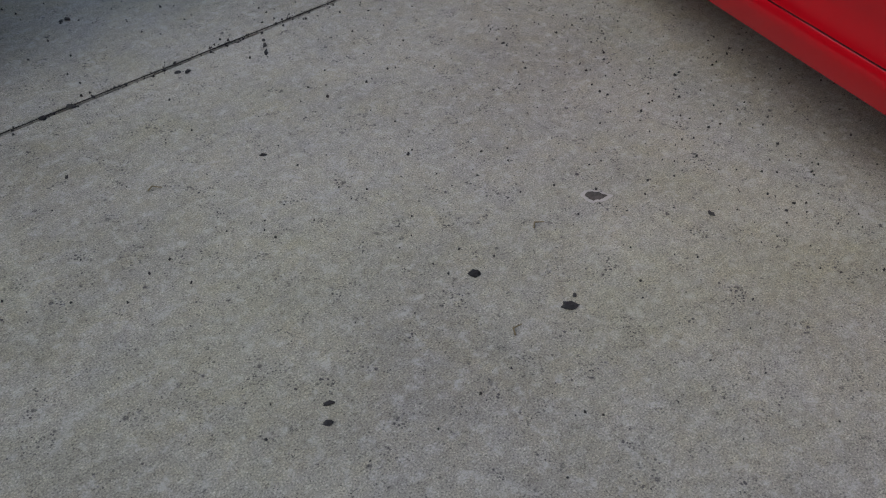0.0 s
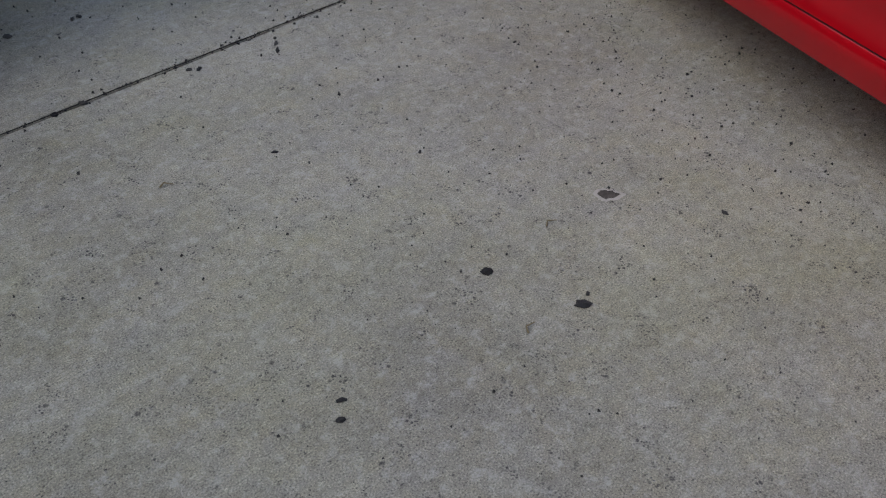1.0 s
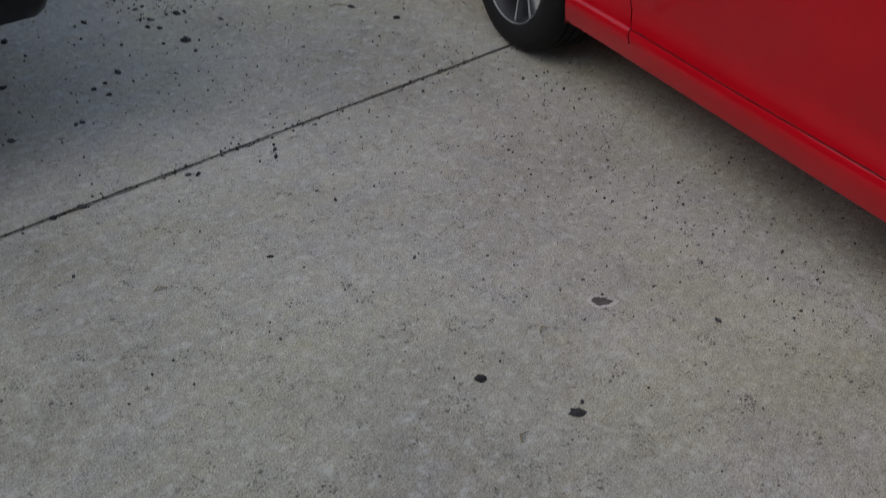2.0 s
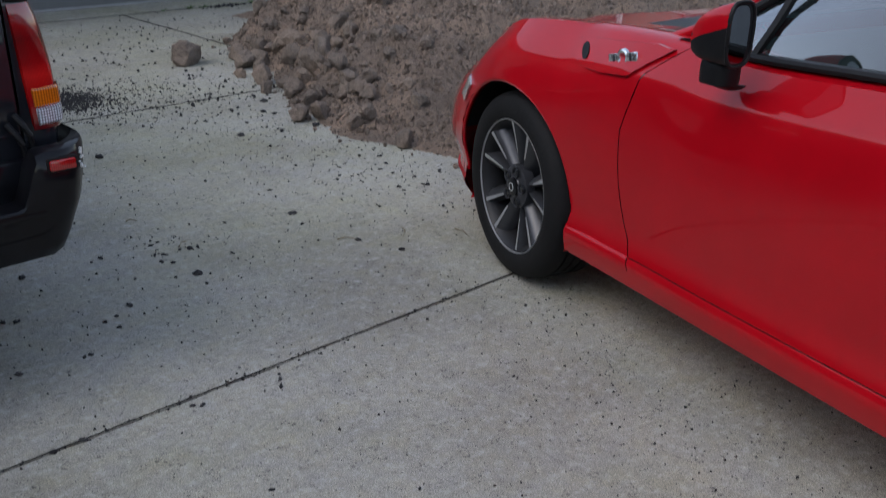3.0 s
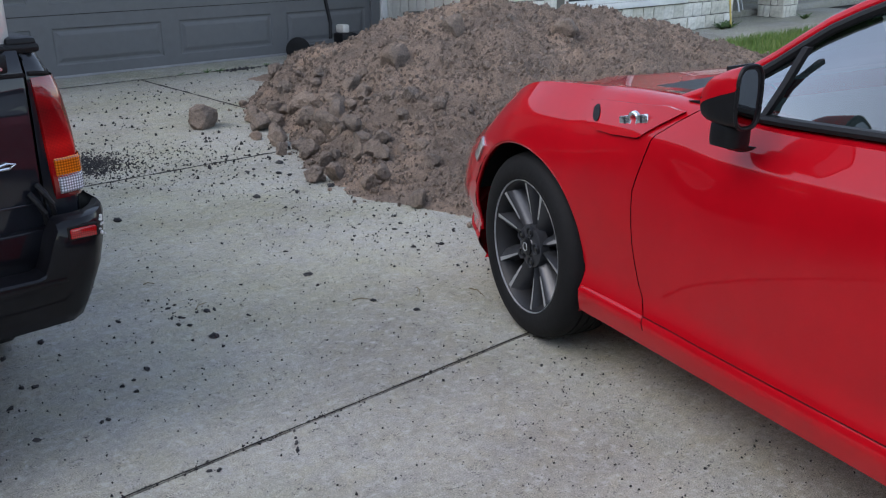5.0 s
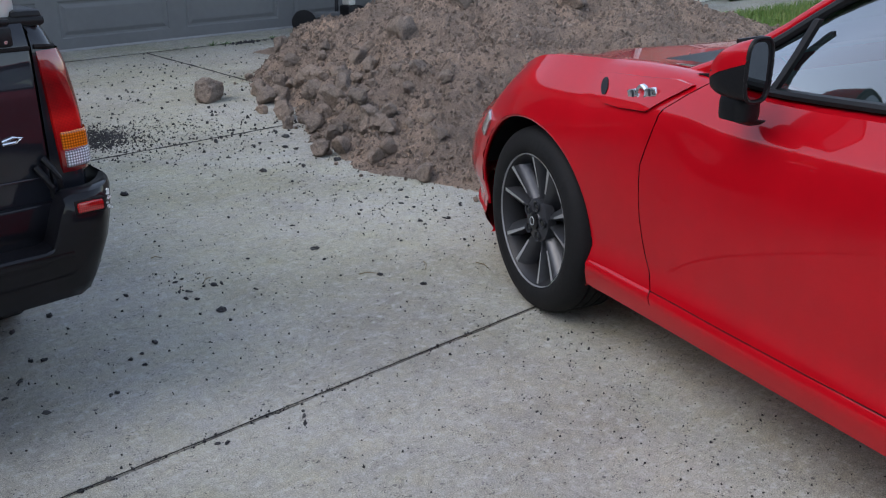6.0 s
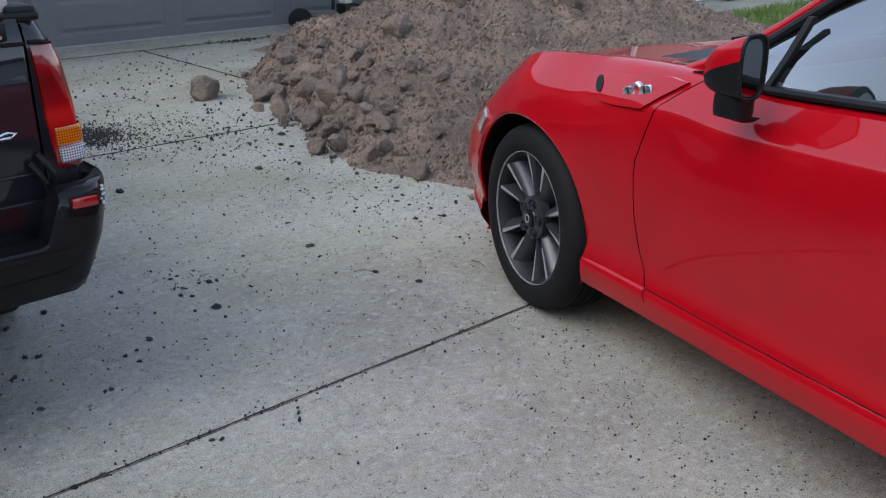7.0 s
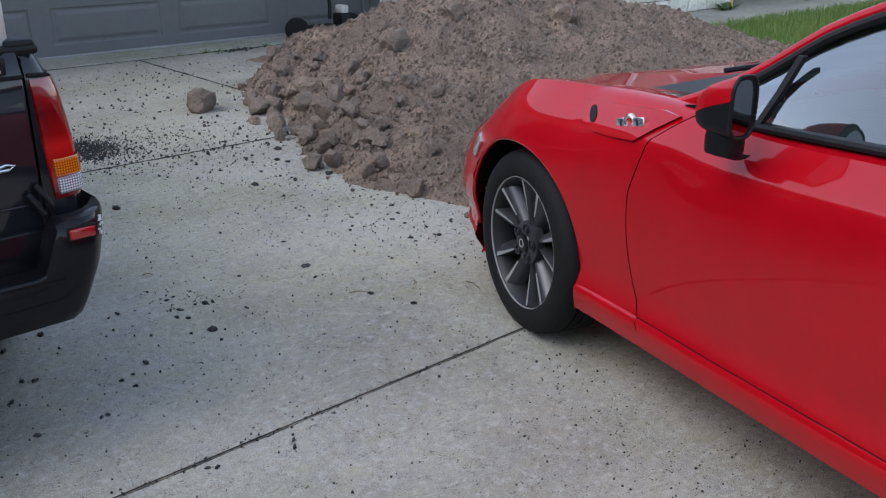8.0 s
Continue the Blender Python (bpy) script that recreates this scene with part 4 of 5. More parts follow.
for k in range(9):
    # bare scuffs where the corner's black coat is gone
    x, z = 0.905 + rng.uniform(-0.012, 0.016), 0.628 + rng.uniform(-0.05, 0.014) - (0.05 if k > 6 else 0)
    out = [(rng.uniform(0.6, 1.2) * (0.007 if k < 4 else 0.004) * math.cos(a), rng.uniform(0.4, 1.0) * (0.006 if k < 4 else 0.003) * math.sin(a)) for a in [q / 9 * 2 * math.pi for q in range(9)]]
    y = -0.105 + 0.10 * max(0, (x - 0.84) / 0.092) ** 2.2 - 0.002 + (0.012 if z > 0.63 else 0)
    part("scuff", prism(out, 0.004, pose(x, y - 0.001, z, 0, 0, 48)), WHITE, bumper)
part("bed_floor", abox(-0.78, 0.78, 0.0, 1.6, 0.60, 0.66), BLACK, truck)
part("bed_front", abox(-0.80, 0.80, 1.55, 1.62, 0.6, 1.06), TRUCK, truck)
cab = part("cab", abox(-0.90, 0.90, 1.66, 4.2, 0.42, 1.08, 0.06, seg=3), TRUCK, truck)
bm = abox(-0.80, 0.80, 1.72, 3.3, 1.06, 1.72, 0.10, seg=3)
for v in bm.verts:
    if v.co.z > 1.4:
        v.co.x *= 0.86
        v.co.y += 0.10 if v.co.y < 2.5 else -0.42
part("cab_roof", bm, TRUCK, cab)
part("rear_window", prism([(-0.58, 0), (0.58, 0), (0.50, 0.40), (-0.50, 0.40)], 0.01, pose(0, 1.735, 1.14, -9, 0, 0)), PANE, cab)
for side in (1, -1):
    part("side_window", prism([(0, 0), (1.15, 0), (0.75, 0.36), (0.1, 0.36)], 0.012, pose(side * 0.792, 1.95, 1.18, 0, side * -9, 90)), PANE, cab)
part("engine_hood", abox(-0.86, 0.86, 3.5, 4.85, 0.5, 1.02, 0.09, seg=3), TRUCK, truck)
part("front_bumper", abox(-0.88, 0.88, 4.8, 4.98, 0.36, 0.62, 0.05), BUMP, truck)
for y in (0.85, 4.1):
    for side in (1, -1):
        tw = new("wheel")
        tw.parent = truck
        tw.matrix_basis = pose(side * 0.86, y, 0.37, 0, 0, 0 if side < 0 else 180)
        part("tyre", lathe(bmesh.new(), [(0.02, 0.2), (-0.01, 0.215), (-0.018, 0.28), (0.0, 0.345), (0.03, 0.368), (0.2, 0.37), (0.23, 0.34), (0.23, 0.2)], 64), RUBBER, tw)
        part("rim", cap_ends(lathe(bmesh.new(), [(0.0, 0.205), (0.02, 0.19), (0.05, 0.16), (0.03, 0.08), (0.02, 0.05)], 40)), ALLOY, tw)
part("chassis", abox(-0.5, 0.5, 0.1, 4.7, 0.36, 0.5), BLACK, truck)
for side in (1, -1):
    part("axle", tube(bmesh.new(), [(side * 0.9, 0.85, 0.37), (0, 0.85, 0.40)], 0.05), BLACK, truck)
# a pale metal canister stands on the tailgate's cap
canister = part("canister", cap_ends(lathe(bmesh.new(), [(0.0, 0.034), (0.004, 0.036), (0.20, 0.036), (0.215, 0.03), (0.225, 0.018), (0.25, 0.018)], 40, "z")), plain("pale_metal", (0.62, 0.62, 0.6), 0.35, 0.4), None)
canister.matrix_world = pose(0.825, 2.86, 1.052)
tagged(canister, "pale grey metal canister standing on the tailgate", "canister")


# ---- garage ----
garage_wall = thing("wall_garage", pose(0, 0, 0), "plain grey rendered garage wall", "wall", kind="structure")
DX0, DX1 = 1.68, 6.72
part("wall_left", abox(-2.6, DX0, GARAGE_Y, GARAGE_Y + 0.25, -0.1, 2.9), STUCCO, garage_wall, smooth=False)
part("lintel", abox(DX0, DX1, GARAGE_Y, GARAGE_Y + 0.25, 2.13, 2.9), STUCCO, garage_wall, smooth=False)
part("wall_right", abox(DX1, 6.86, GARAGE_Y, GARAGE_Y + 0.25, -0.1, 2.9), DOORGREY, garage_wall, smooth=False)
garage_door = thing("garage_door", pose(0, 0, 0), "closed grey sectional garage door with raised panels", "garage door", kind="structure")
D0 = GARAGE_Y + 0.04
SEC = 0.53
PITCH = 1.248


def panel_relief(x0, x1, z0, z1):
    """A pressed panel: a sunk groove all round and a raised field."""
    rings = [(0, 0), (0.012, 0.010), (0.030, 0.011), (0.062, 0.001), (0.07, 0.0)]
    verts, faces = [], []
    for inn, d in rings:
        verts += [(x0 + inn, D0 + d, z0 + inn), (x1 - inn, D0 + d, z0 + inn), (x1 - inn, D0 + d, z1 - inn), (x0 + inn, D0 + d, z1 - inn)]
    for r in range(len(rings) - 1):
        for k in range(4):
            faces.append((r * 4 + k, r * 4 + (k + 1) % 4, r * 4 + 4 + (k + 1) % 4, r * 4 + 4 + k))
    faces.append(tuple(range(len(verts) - 4, len(verts))))
    return verts, faces


for s in range(4):
    z0 = 0.03 + s * 0.575 if s == 0 else 0.585 + (s - 1) * 0.53
    z1 = 0.585 + s * 0.53 - 0.006
    sec = new("door_section")
    sec.parent = garage_door
    pz0, pz1 = (0.128, 0.464) if s == 0 else (z0 + 0.10, z1 - 0.10)
    px = [3.096 + PITCH * (i - 1) for i in range(4)]
    xs = [DX0] + [v for p in px for v in (p, p + 1.06)] + [DX1]
    for i in range(len(xs) - 1):
        a, b = xs[i], min(xs[i + 1], DX1)
        if i % 2 == 0:
            part("stile", abox(a, b, D0, D0 + 0.03, z0, z1), DOORGREY, sec, smooth=False)
        else:
            part("rail", abox(a, b, D0, D0 + 0.03, z0, pz0), DOORGREY, sec, smooth=False)
            part("rail", abox(a, b, D0, D0 + 0.03, pz1, z1), DOORGREY, sec, smooth=False)
            part("panel", panel_relief(a, b, pz0, pz1), DOORGREY, sec, smooth=False)
    part("section_gap", abox(DX0, DX1, D0 + 0.012, D0 + 0.03, z1 - 0.001, z1 + 0.007), GROOVE, sec, smooth=False)
part("bottom_seal", abox(DX0, DX1, D0 - 0.006, D0 + 0.02, 0.012, 0.034, 0.004), plain("grey_rubber", (0.28, 0.28, 0.28), 0.8), garage_door)
# solid black in place of the unlit space behind the door
tagged(part("garage_backing", abox(DX0, DX1, D0 + 0.04, D0 + 0.2, 0.0, 2.14), GROOVE), "black block standing for the unlit inside of the garage", "wall", kind="structure")

# ---- house front: a return beside the garage, then the block wall ----
HX0, HX1 = 6.93, 12.02
WIN = (8.42, 10.72, 0.45, 1.75)
side_wall = thing("wall_return", pose(0, 0, 0), "weathered pale boards on the return wall", "wall", kind="structure")
part("core", abox(HX0 + 0.02, HX0 + 0.2, HOUSE_Y + 0.1, GARAGE_Y + 0.25, -0.1, 2.9), SIDING, side_wall, smooth=False)
for k in range(9):
    y = HOUSE_Y + 0.16 + k * 0.15
    part("board", abox(HX0 - 0.005, HX0 + 0.022, y, y + 0.138, 0.08, 2.85, 0.003), SIDING, side_wall)
tagged(part("corner_trim", abox(6.84, 6.92, GARAGE_Y - 0.05, GARAGE_Y + 0.0, 0.0, 2.85, 0.006), WHITE), "white painted trim board beside the garage", "trim", kind="structure")
pipe = thing("downpipe", pose(6.90, HOUSE_Y + 0.05, 0), "white painted downpipe at the corner", "downpipe")
part("pipe", cap_ends(lathe(bmesh.new(), [(0.03, 0.045), (2.8, 0.045)], 20, "z")), WHITE, pipe)
for z in (0.3, 1.6):
    part("bracket", lathe(bmesh.new(), [(z, 0.046), (z, 0.052), (z + 0.03, 0.052), (z + 0.03, 0.046)], 20, "z"), WHITE, pipe)
house_wall = thing("wall_house", pose(0, 0, 0), "white painted split-face block wall", "wall", kind="structure")
wx0, wx1, wz0, wz1 = WIN
for a, b, c, d in ((HX0, wx0, -0.1, 2.9), (wx1, HX1, -0.1, 2.9), (wx0, wx1, -0.1, wz0), (wx0, wx1, wz1, 2.9)):
    part("wall_core", abox(a, b, HOUSE_Y + 0.018, HOUSE_Y + 0.22, c, d), MORTAR, house_wall, smooth=False)
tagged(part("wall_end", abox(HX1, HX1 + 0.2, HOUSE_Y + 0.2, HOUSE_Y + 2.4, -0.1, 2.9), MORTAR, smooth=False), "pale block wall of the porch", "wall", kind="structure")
window_1 = thing("window_1", pose(0, 0, 0), "dark sliding window in a white frame", "window", kind="structure")
for a, b, c, d in ((wx0, wx1, wz0, wz0 + 0.05), (wx0, wx1, wz1 - 0.05, wz1), (wx0, wx0 + 0.05, wz0 + 0.05, wz1 - 0.05), (wx1 - 0.05, wx1, wz0 + 0.05, wz1 - 0.05), (9.50, 9.55, wz0 + 0.05, wz1 - 0.05)):
    part("window_frame", abox(a, b, HOUSE_Y - 0.005, HOUSE_Y + 0.08, c, d, 0.006), WHITE, window_1)
for a, b in ((wx0 + 0.05, 9.50), (9.55, wx1 - 0.05)):
    part("pane", abox(a, b, HOUSE_Y + 0.04, HOUSE_Y + 0.05, wz0 + 0.05, wz1 - 0.05), PANE, window_1)
part("window_sill", abox(wx0 - 0.06, wx1 + 0.1, HOUSE_Y - 0.05, HOUSE_Y + 0.02, wz0 - 0.075, wz0 - 0.002, 0.008), WHITE, window_1)


def block_mesh(w, h, seed):
    rng = random.Random(seed)
    bm = bmesh.new()
    front = {}
    for i in range(4):
        for k in range(3):
            e = i in (0, 3) or k in (0, 2)
            x = w * i / 3 + (rng.uniform(-0.006, 0.006))
            z = h * k / 2 + rng.uniform(-0.005, 0.005)
            front[i, k] = bm.verts.new((x, -0.004 + (0.014 if e else 0) - rng.uniform(0, 0.012), z))
    back = [bm.verts.new((x, 0.03, z)) for x, z in ((0, 0), (w, 0), (w, h), (0, h))]
    for i in range(3):
        for k in range(2):
            bm.faces.new((front[i, k], front[i + 1, k], front[i + 1, k + 1], front[i, k + 1]))
    rim = [front[0, 0], front[1, 0], front[2, 0], front[3, 0], front[3, 1], front[3, 2], front[2, 2], front[1, 2], front[0, 2], front[0, 1]]
    bm.faces.new((rim[0], rim[1], rim[2], rim[3], back[1], back[0]))
    bm.faces.new((rim[3], rim[4], rim[5], back[2], back[1]))
    bm.faces.new((rim[5], rim[6], rim[7], rim[8], back[3], back[2]))
    bm.faces.new((rim[8], rim[9], rim[0], back[0], back[3]))
    me = bpy.data.meshes.new("block")
    bmesh.ops.recalc_face_normals(bm, faces=bm.faces[:])
    bm.to_mesh(me)
    bm.free()
    me.materials.append(BRICKS)
    return me


BLOCKS = [block_mesh(0.206, 0.17, s) for s in range(6)]
HALVES = [block_mesh(0.098, 0.17, 20 + s) for s in range(4)]
rng = random.Random(11)
for row in range(8):
    z = 0.005 + row * 0.182
    x = HX0 + 0.04 + (0.110 if row % 2 else 0)
    if row % 2:
        o = new("block", rng.choice(HALVES))
        o.parent, o.location = house_wall, (HX0 + 0.04, HOUSE_Y, z)
    while x < HX1 - 0.1:
        full = x + 0.21 <= HX1 + 0.02
        if not (x + (0.206 if full else 0.098) > wx0 - 0.02 and x < wx1 + 0.02 and z + 0.17 > wz0 - 0.08 and z < wz1):
            o = new("block", rng.choice(BLOCKS if full else HALVES))
            o.parent, o.location = house_wall, (x + rng.uniform(-0.003, 0.003), HOUSE_Y + rng.uniform(-0.004, 0.006), z)
        x += 0.219 if full else 0.111
# porch: a block pillar, a dark back wall and a floor
porch_pillar = thing("porch_pillar", pose(13.72, 8.0, 0), "pale stone block pillar of the porch", "pillar", kind="structure")
part("core", abox(-0.2, 0.2, -0.2, 0.2, 0, 2.9), MORTAR, porch_pillar, smooth=False)
for row in range(8):
    for turn in (0, 90, -90):
        for k, (w, xo) in enumerate(((BLOCKS, -0.216), (HALVES, 0.002), (HALVES, 0.113)) if row % 2 else ((HALVES, -0.216), (HALVES, -0.105), (BLOCKS, 0.006))):
            o = new("block", w[(row + turn + k) % len(w)])
            o.parent, o.matrix_basis = porch_pillar, pose(0, 0, row * 0.182 + 0.005, 0, 0, turn) @ pose(xo, -0.215, 0)
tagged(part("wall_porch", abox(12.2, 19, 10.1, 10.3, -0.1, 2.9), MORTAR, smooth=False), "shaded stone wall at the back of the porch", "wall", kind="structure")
for k in range(40):
    o = new("block", BLOCKS[k % 6])
    o.parent, o.location = bpy.data.objects["wall_porch"], (12.3 + (k % 10) * 0.219 + (0.11 if (k // 10) % 2 else 0), 10.085, 0.01 + (k // 10) * 0.182)
tagged(part("porch_floor", abox(12.2, 19, 8.35, 10.1, -0.02, 0.10, 0.01), CONCRETE), "grey concrete porch floor", "floor", kind="structure")
# garage roof is out of view; its eave reaches forward to shade the apron
tagged(part("roof", prism([(-3.2, 0), (6.9, 0), (6.9, 0.16), (-3.2, 0.16)], 5.0, pose(0, 8.45, 2.9, 14, 0, 0)), ROOF, smooth=False), "unseen dark shingle roof of the garage, eave lengthened for shade", "roof", kind="structure")
tagged(part("roof", prism([(6.9, 0), (20, 0), (20, 0.16), (6.9, 0.16)], 6.0, pose(0, 7.3, 2.9, 14, 0, 0)), ROOF, smooth=False), "dark shingle roof of the house", "roof", kind="structure")
ladder = thing("step_ladder", pose(13.0, 8.6, 0.10, 0, 0, 25), "grey aluminium step ladder on the porch", "ladder")
for s in (-1, 1):
    part("front_rail", tube(bmesh.new(), [(s * 0.22, -0.35, 0), (s * 0.15, 0, 1.4)], 0.018, 6), ALLOY, ladder)
    part("rear_rail", tube(bmesh.new(), [(s * 0.20, 0.35, 0), (s * 0.14, 0.02, 1.4)], 0.014, 6), ALLOY, ladder)
for k in range(5):
    t = (k + 1) / 6
    part("tread", abox(-0.21 + 0.06 * t, 0.21 - 0.06 * t, -0.37 + 0.35 * t, -0.29 + 0.35 * t, 1.4 * t - 0.012, 1.4 * t + 0.012, 0.004), ALLOY, ladder)
stake = tagged(part("garden_stake", tube(bmesh.new(), [(11.66, 7.52, 0.0), (11.64, 7.55, 0.3), (11.60, 7.62, 0.95)], 0.013, 8), plain("yellow_plastic", (0.55, 0.42, 0.12), 0.5)), "thin yellow stake leaning on the wall", "stake")
mower = thing("push_mower", pose(5.35, 8.72, 0.012), "black push mower with a pale housing by the garage door", "mower")
for x in (-0.02, 0.66):
    wh = part("wheel", cap_ends(lathe(bmesh.new(), [(-0.03, 0.05), (-0.03, 0.11), (-0.02, 0.125), (0.02, 0.125), (0.03, 0.11), (0.03, 0.05)], 36)), RUBBER, mower)
    wh.matrix_basis = pose(0.03 + x, -0.05, 0.125, 0, 0, 62)
part("deck", abox(0.3, 0.7, -0.05, 0.35, 0.04, 0.11, 0.03), BLACK, mower)
part("engine_block", abox(0.50, 0.63, -0.16, 0.02, 0.10, 0.26, 0.02), BLACK, mower)
part("engine_cover", abox(0.52, 0.61, -0.14, 0.0, 0.26, 0.345, 0.02), SIDING, mower, "pale plastic engine cover")
part("handle", tube(bmesh.new(), [(0.44, -0.02, 0.2), (0.46, 0.0, 0.36), (0.44, 0.05, 0.6), (0.38, 0.15, 0.95), (0.38, 0.2, 1.05)], 0.02, 10), BLACK, mower)
bucket = tagged(part("bucket", cap_ends(lathe(bmesh.new(), [(0, 0.10), (0.01, 0.105), (0.30, 0.13), (0.31, 0.137), (0.32, 0.137)], 32, "z")), BLACK), "black plastic bucket standing by the wall", "bucket")
bucket.matrix_world = pose(6.75, 8.35, 0) @ Matrix.Scale(1.4, 4)


# out-of-view wall, added to darken the ground on the left
side_blocker = thing("wall_light_blocker", pose(0, 0, 0), "plain unseen wall added to shade the left of the driveway", "wall", kind="structure")
part("wall", abox(-2.75, -2.55, -9, 9.15, -0.05, 2.5), STUCCO, side_blocker, smooth=False)
part("coping", abox(-2.79, -2.51, -9, 9.15, 2.5, 2.56, 0.01), MORTAR, side_blocker)

# ---- unseen houses added across: they close the place behind the camera and fill reflections ----
for k, (x, y, w, d, h) in enumerate(((-27, -4, 8, 16, 2.9), (-8, -34, 16, 8, 3.3), (14, -35, 15, 8, 3.2))):
    house = thing("unseen_house", pose(x, y, 0), "plain unseen single-storey house with a low roof, added for reflections", "house", "neighbouring houses")
    part("wall", abox(-w / 2, w / 2, -d / 2, d / 2, -0.05, h), STUCCO, house, smooth=False)
    bm = bmesh.new()
    a = [bm.verts.new(p) for p in ((-w / 2 - 0.4, -d / 2 - 0.4, h), (w / 2 + 0.4, -d / 2 - 0.4, h), (w / 2 + 0.4, d / 2 + 0.4, h), (-w / 2 - 0.4, d / 2 + 0.4, h))]
    r = [bm.verts.new(p) for p in (((0, -d / 2 + 2, h + 1.6), (0, d / 2 - 2, h + 1.6)) if d > w else ((-w / 2 + 2, 0, h + 1.6), (w / 2 - 2, 0, h + 1.6)))]
    if d > w:
        fs = ((a[0], a[1], r[0]), (a[1], a[2], r[1], r[0]), (a[2], a[3], r[1]), (a[3], a[0], r[0], r[1]), tuple(a[::-1]))
    else:
        fs = ((a[0], a[1], r[1], r[0]), (a[1], a[2], r[1]), (a[2], a[3], r[0], r[1]), (a[3], a[0], r[0]), tuple(a[::-1]))
    for f in fs:
        bm.faces.new(f)
    part("roof", bm, ROOF, house, smooth=False)


# ---- lawn and weeds ----
tagged(part("lawn", abox(8.37, 26, -14, 6.6, -0.1, -0.004), plain("turf_soil", (0.09, 0.11, 0.04), 0.95, vary=0.4, scale=30, relief=0.01), smooth=False), "green lawn beside the driveway", "lawn", kind="structure")


def blades(spots, lo, hi, lean, seed):
    rng = random.Random(seed)
    verts, faces = [], []
    for x, y in spots:
        h, a, w = rng.uniform(lo, hi), rng.uniform(0, 6.283), rng.uniform(0.0025, 0.005)
        dx, dy = math.cos(a) * w, math.sin(a) * w
        l, b = rng.uniform(0, lean) * h, rng.uniform(0, 6.283)
        ox, oy = math.cos(b) * l, math.sin(b) * l
        k = len(verts)
        verts += [(x - dx, y - dy, -0.01), (x + dx, y + dy, -0.01), (x + dx * 0.8 + ox * 0.4, y + dy * 0.8 + oy * 0.4, h * 0.6), (x - dx * 0.8 + ox * 0.4, y - dy * 0.8 + oy * 0.4, h * 0.6), (x + ox, y + oy, h)]
        faces += [(k, k + 1, k + 2, k + 3), (k + 3, k + 2, k + 4)]
    return verts, faces


rng = random.Random(8)
spots = [(8.36 + rng.random() ** 1.3 * 6.0, 6.62 - rng.random() * 4.2) for _ in range(42000)]
tagged(part("lawn_grass", blades(spots, 0.04, 0.11, 0.7, 5), GRASS, smooth=False), "bright green unmown lawn grass", "grass", kind="stuff")


def weed(x, y, size, n, seed, label="small green weed in a crack"):
    rng = random.Random(seed)
    w = thing("weed", pose(x, y, 0.0), label, "weed", "weeds")
    for k in range(n):
        a, l = rng.uniform(0, 6.283), size * rng.uniform(0.5, 1.0)
        rise = rng.uniform(0.3, 0.95)
        pts = [Vector((math.cos(a) * l * t, math.sin(a) * l * t, l * rise * (t - 0.35 * t * t))) for t in (0, 0.35, 0.7, 1.0)]
        side = Vector((-math.sin(a), math.cos(a), 0))
        verts, faces = [], []
        for p, wd in zip(pts, (0.15, 0.5, 0.45, 0.05)):
            verts += [p + side * wd * size * 0.2, p + Vector((0, 0, 0.004)), p - side * wd * size * 0.2]
        for i in range(3):
            faces += [(i * 3, i * 3 + 1, i * 3 + 4, i * 3 + 3), (i * 3 + 1, i * 3 + 2, i * 3 + 5, i * 3 + 4)]
        part("leaf", (verts, faces), LEAF, w)


weed(4.32, 8.70, 0.075, 9, 1)
weed(4.46, 8.71, 0.06, 8, 2)
weed(5.0, 8.72, 0.06, 8, 3)
weed(4.05, 8.72, 0.05, 7, 4)
for k in range(4):
    weed(11.42 + k * 0.10, 7.52 + (k % 2) * 0.05, 0.17, 18, 10 + k, "leafy green weed at the foot of the wall")
for k in range(6):
    weed(6.72 + (k % 2) * 0.08, 7.95 + k * 0.14, 0.55, 10, 30 + k, "tall narrow-leaved plant by the return wall")
weed(13.55, 7.45, 0.2, 12, 50, "leafy green weed by the pillar")


# ---- clods and stones of the heap ----
LUMPS = []
rng = random.Random(21)
for k in range(14):
    me = bpy.data.meshes.new("clod")
    bm = lump(1.05, rng, rng.uniform(0.75, 0.95), 4, 0.22)
    for _ in range(13):
        # broken faces: flat cuts through the round lump
        d = Vector((rng.gauss(0, 1), rng.gauss(0, 1), rng.gauss(0, 0.8))).normalized()
        far = rng.uniform(0.48, 0.82)
        for v in bm.verts:
            over = v.co.dot(d) - far
            if over > 0:
                v.co -= d * over * 0.96
    for v in bm.verts:
        v.co *= 1.12 + 0.16 * noise.noise(v.co * 2.4 + Vector((k, 0, 0))) + 0.07 * noise.noise(v.co * 6) - 0.05 * abs(noise.noise(v.co * 13))
    bm.to_mesh(me)
    bm.free()
    me.materials.append(CLOD)
    me.polygons.foreach_set("use_smooth", [True] * len(me.polygons))
    LUMPS.append(me)


def clod(x, y, r, label="crumbly brown clod of soil", group="clods of the heap", sink=0.15):
    o = new("clod", rng.choice(LUMPS))
    z = max(0.0, heap_height(x, y))
    o.matrix_world = pose(x, y, z + r * (0.75 - sink), rng.uniform(-25, 25), rng.uniform(-25, 25), rng.uniform(0, 360)) @ Matrix.Scale(r, 4)
    return tagged(o, label, "clod", group)


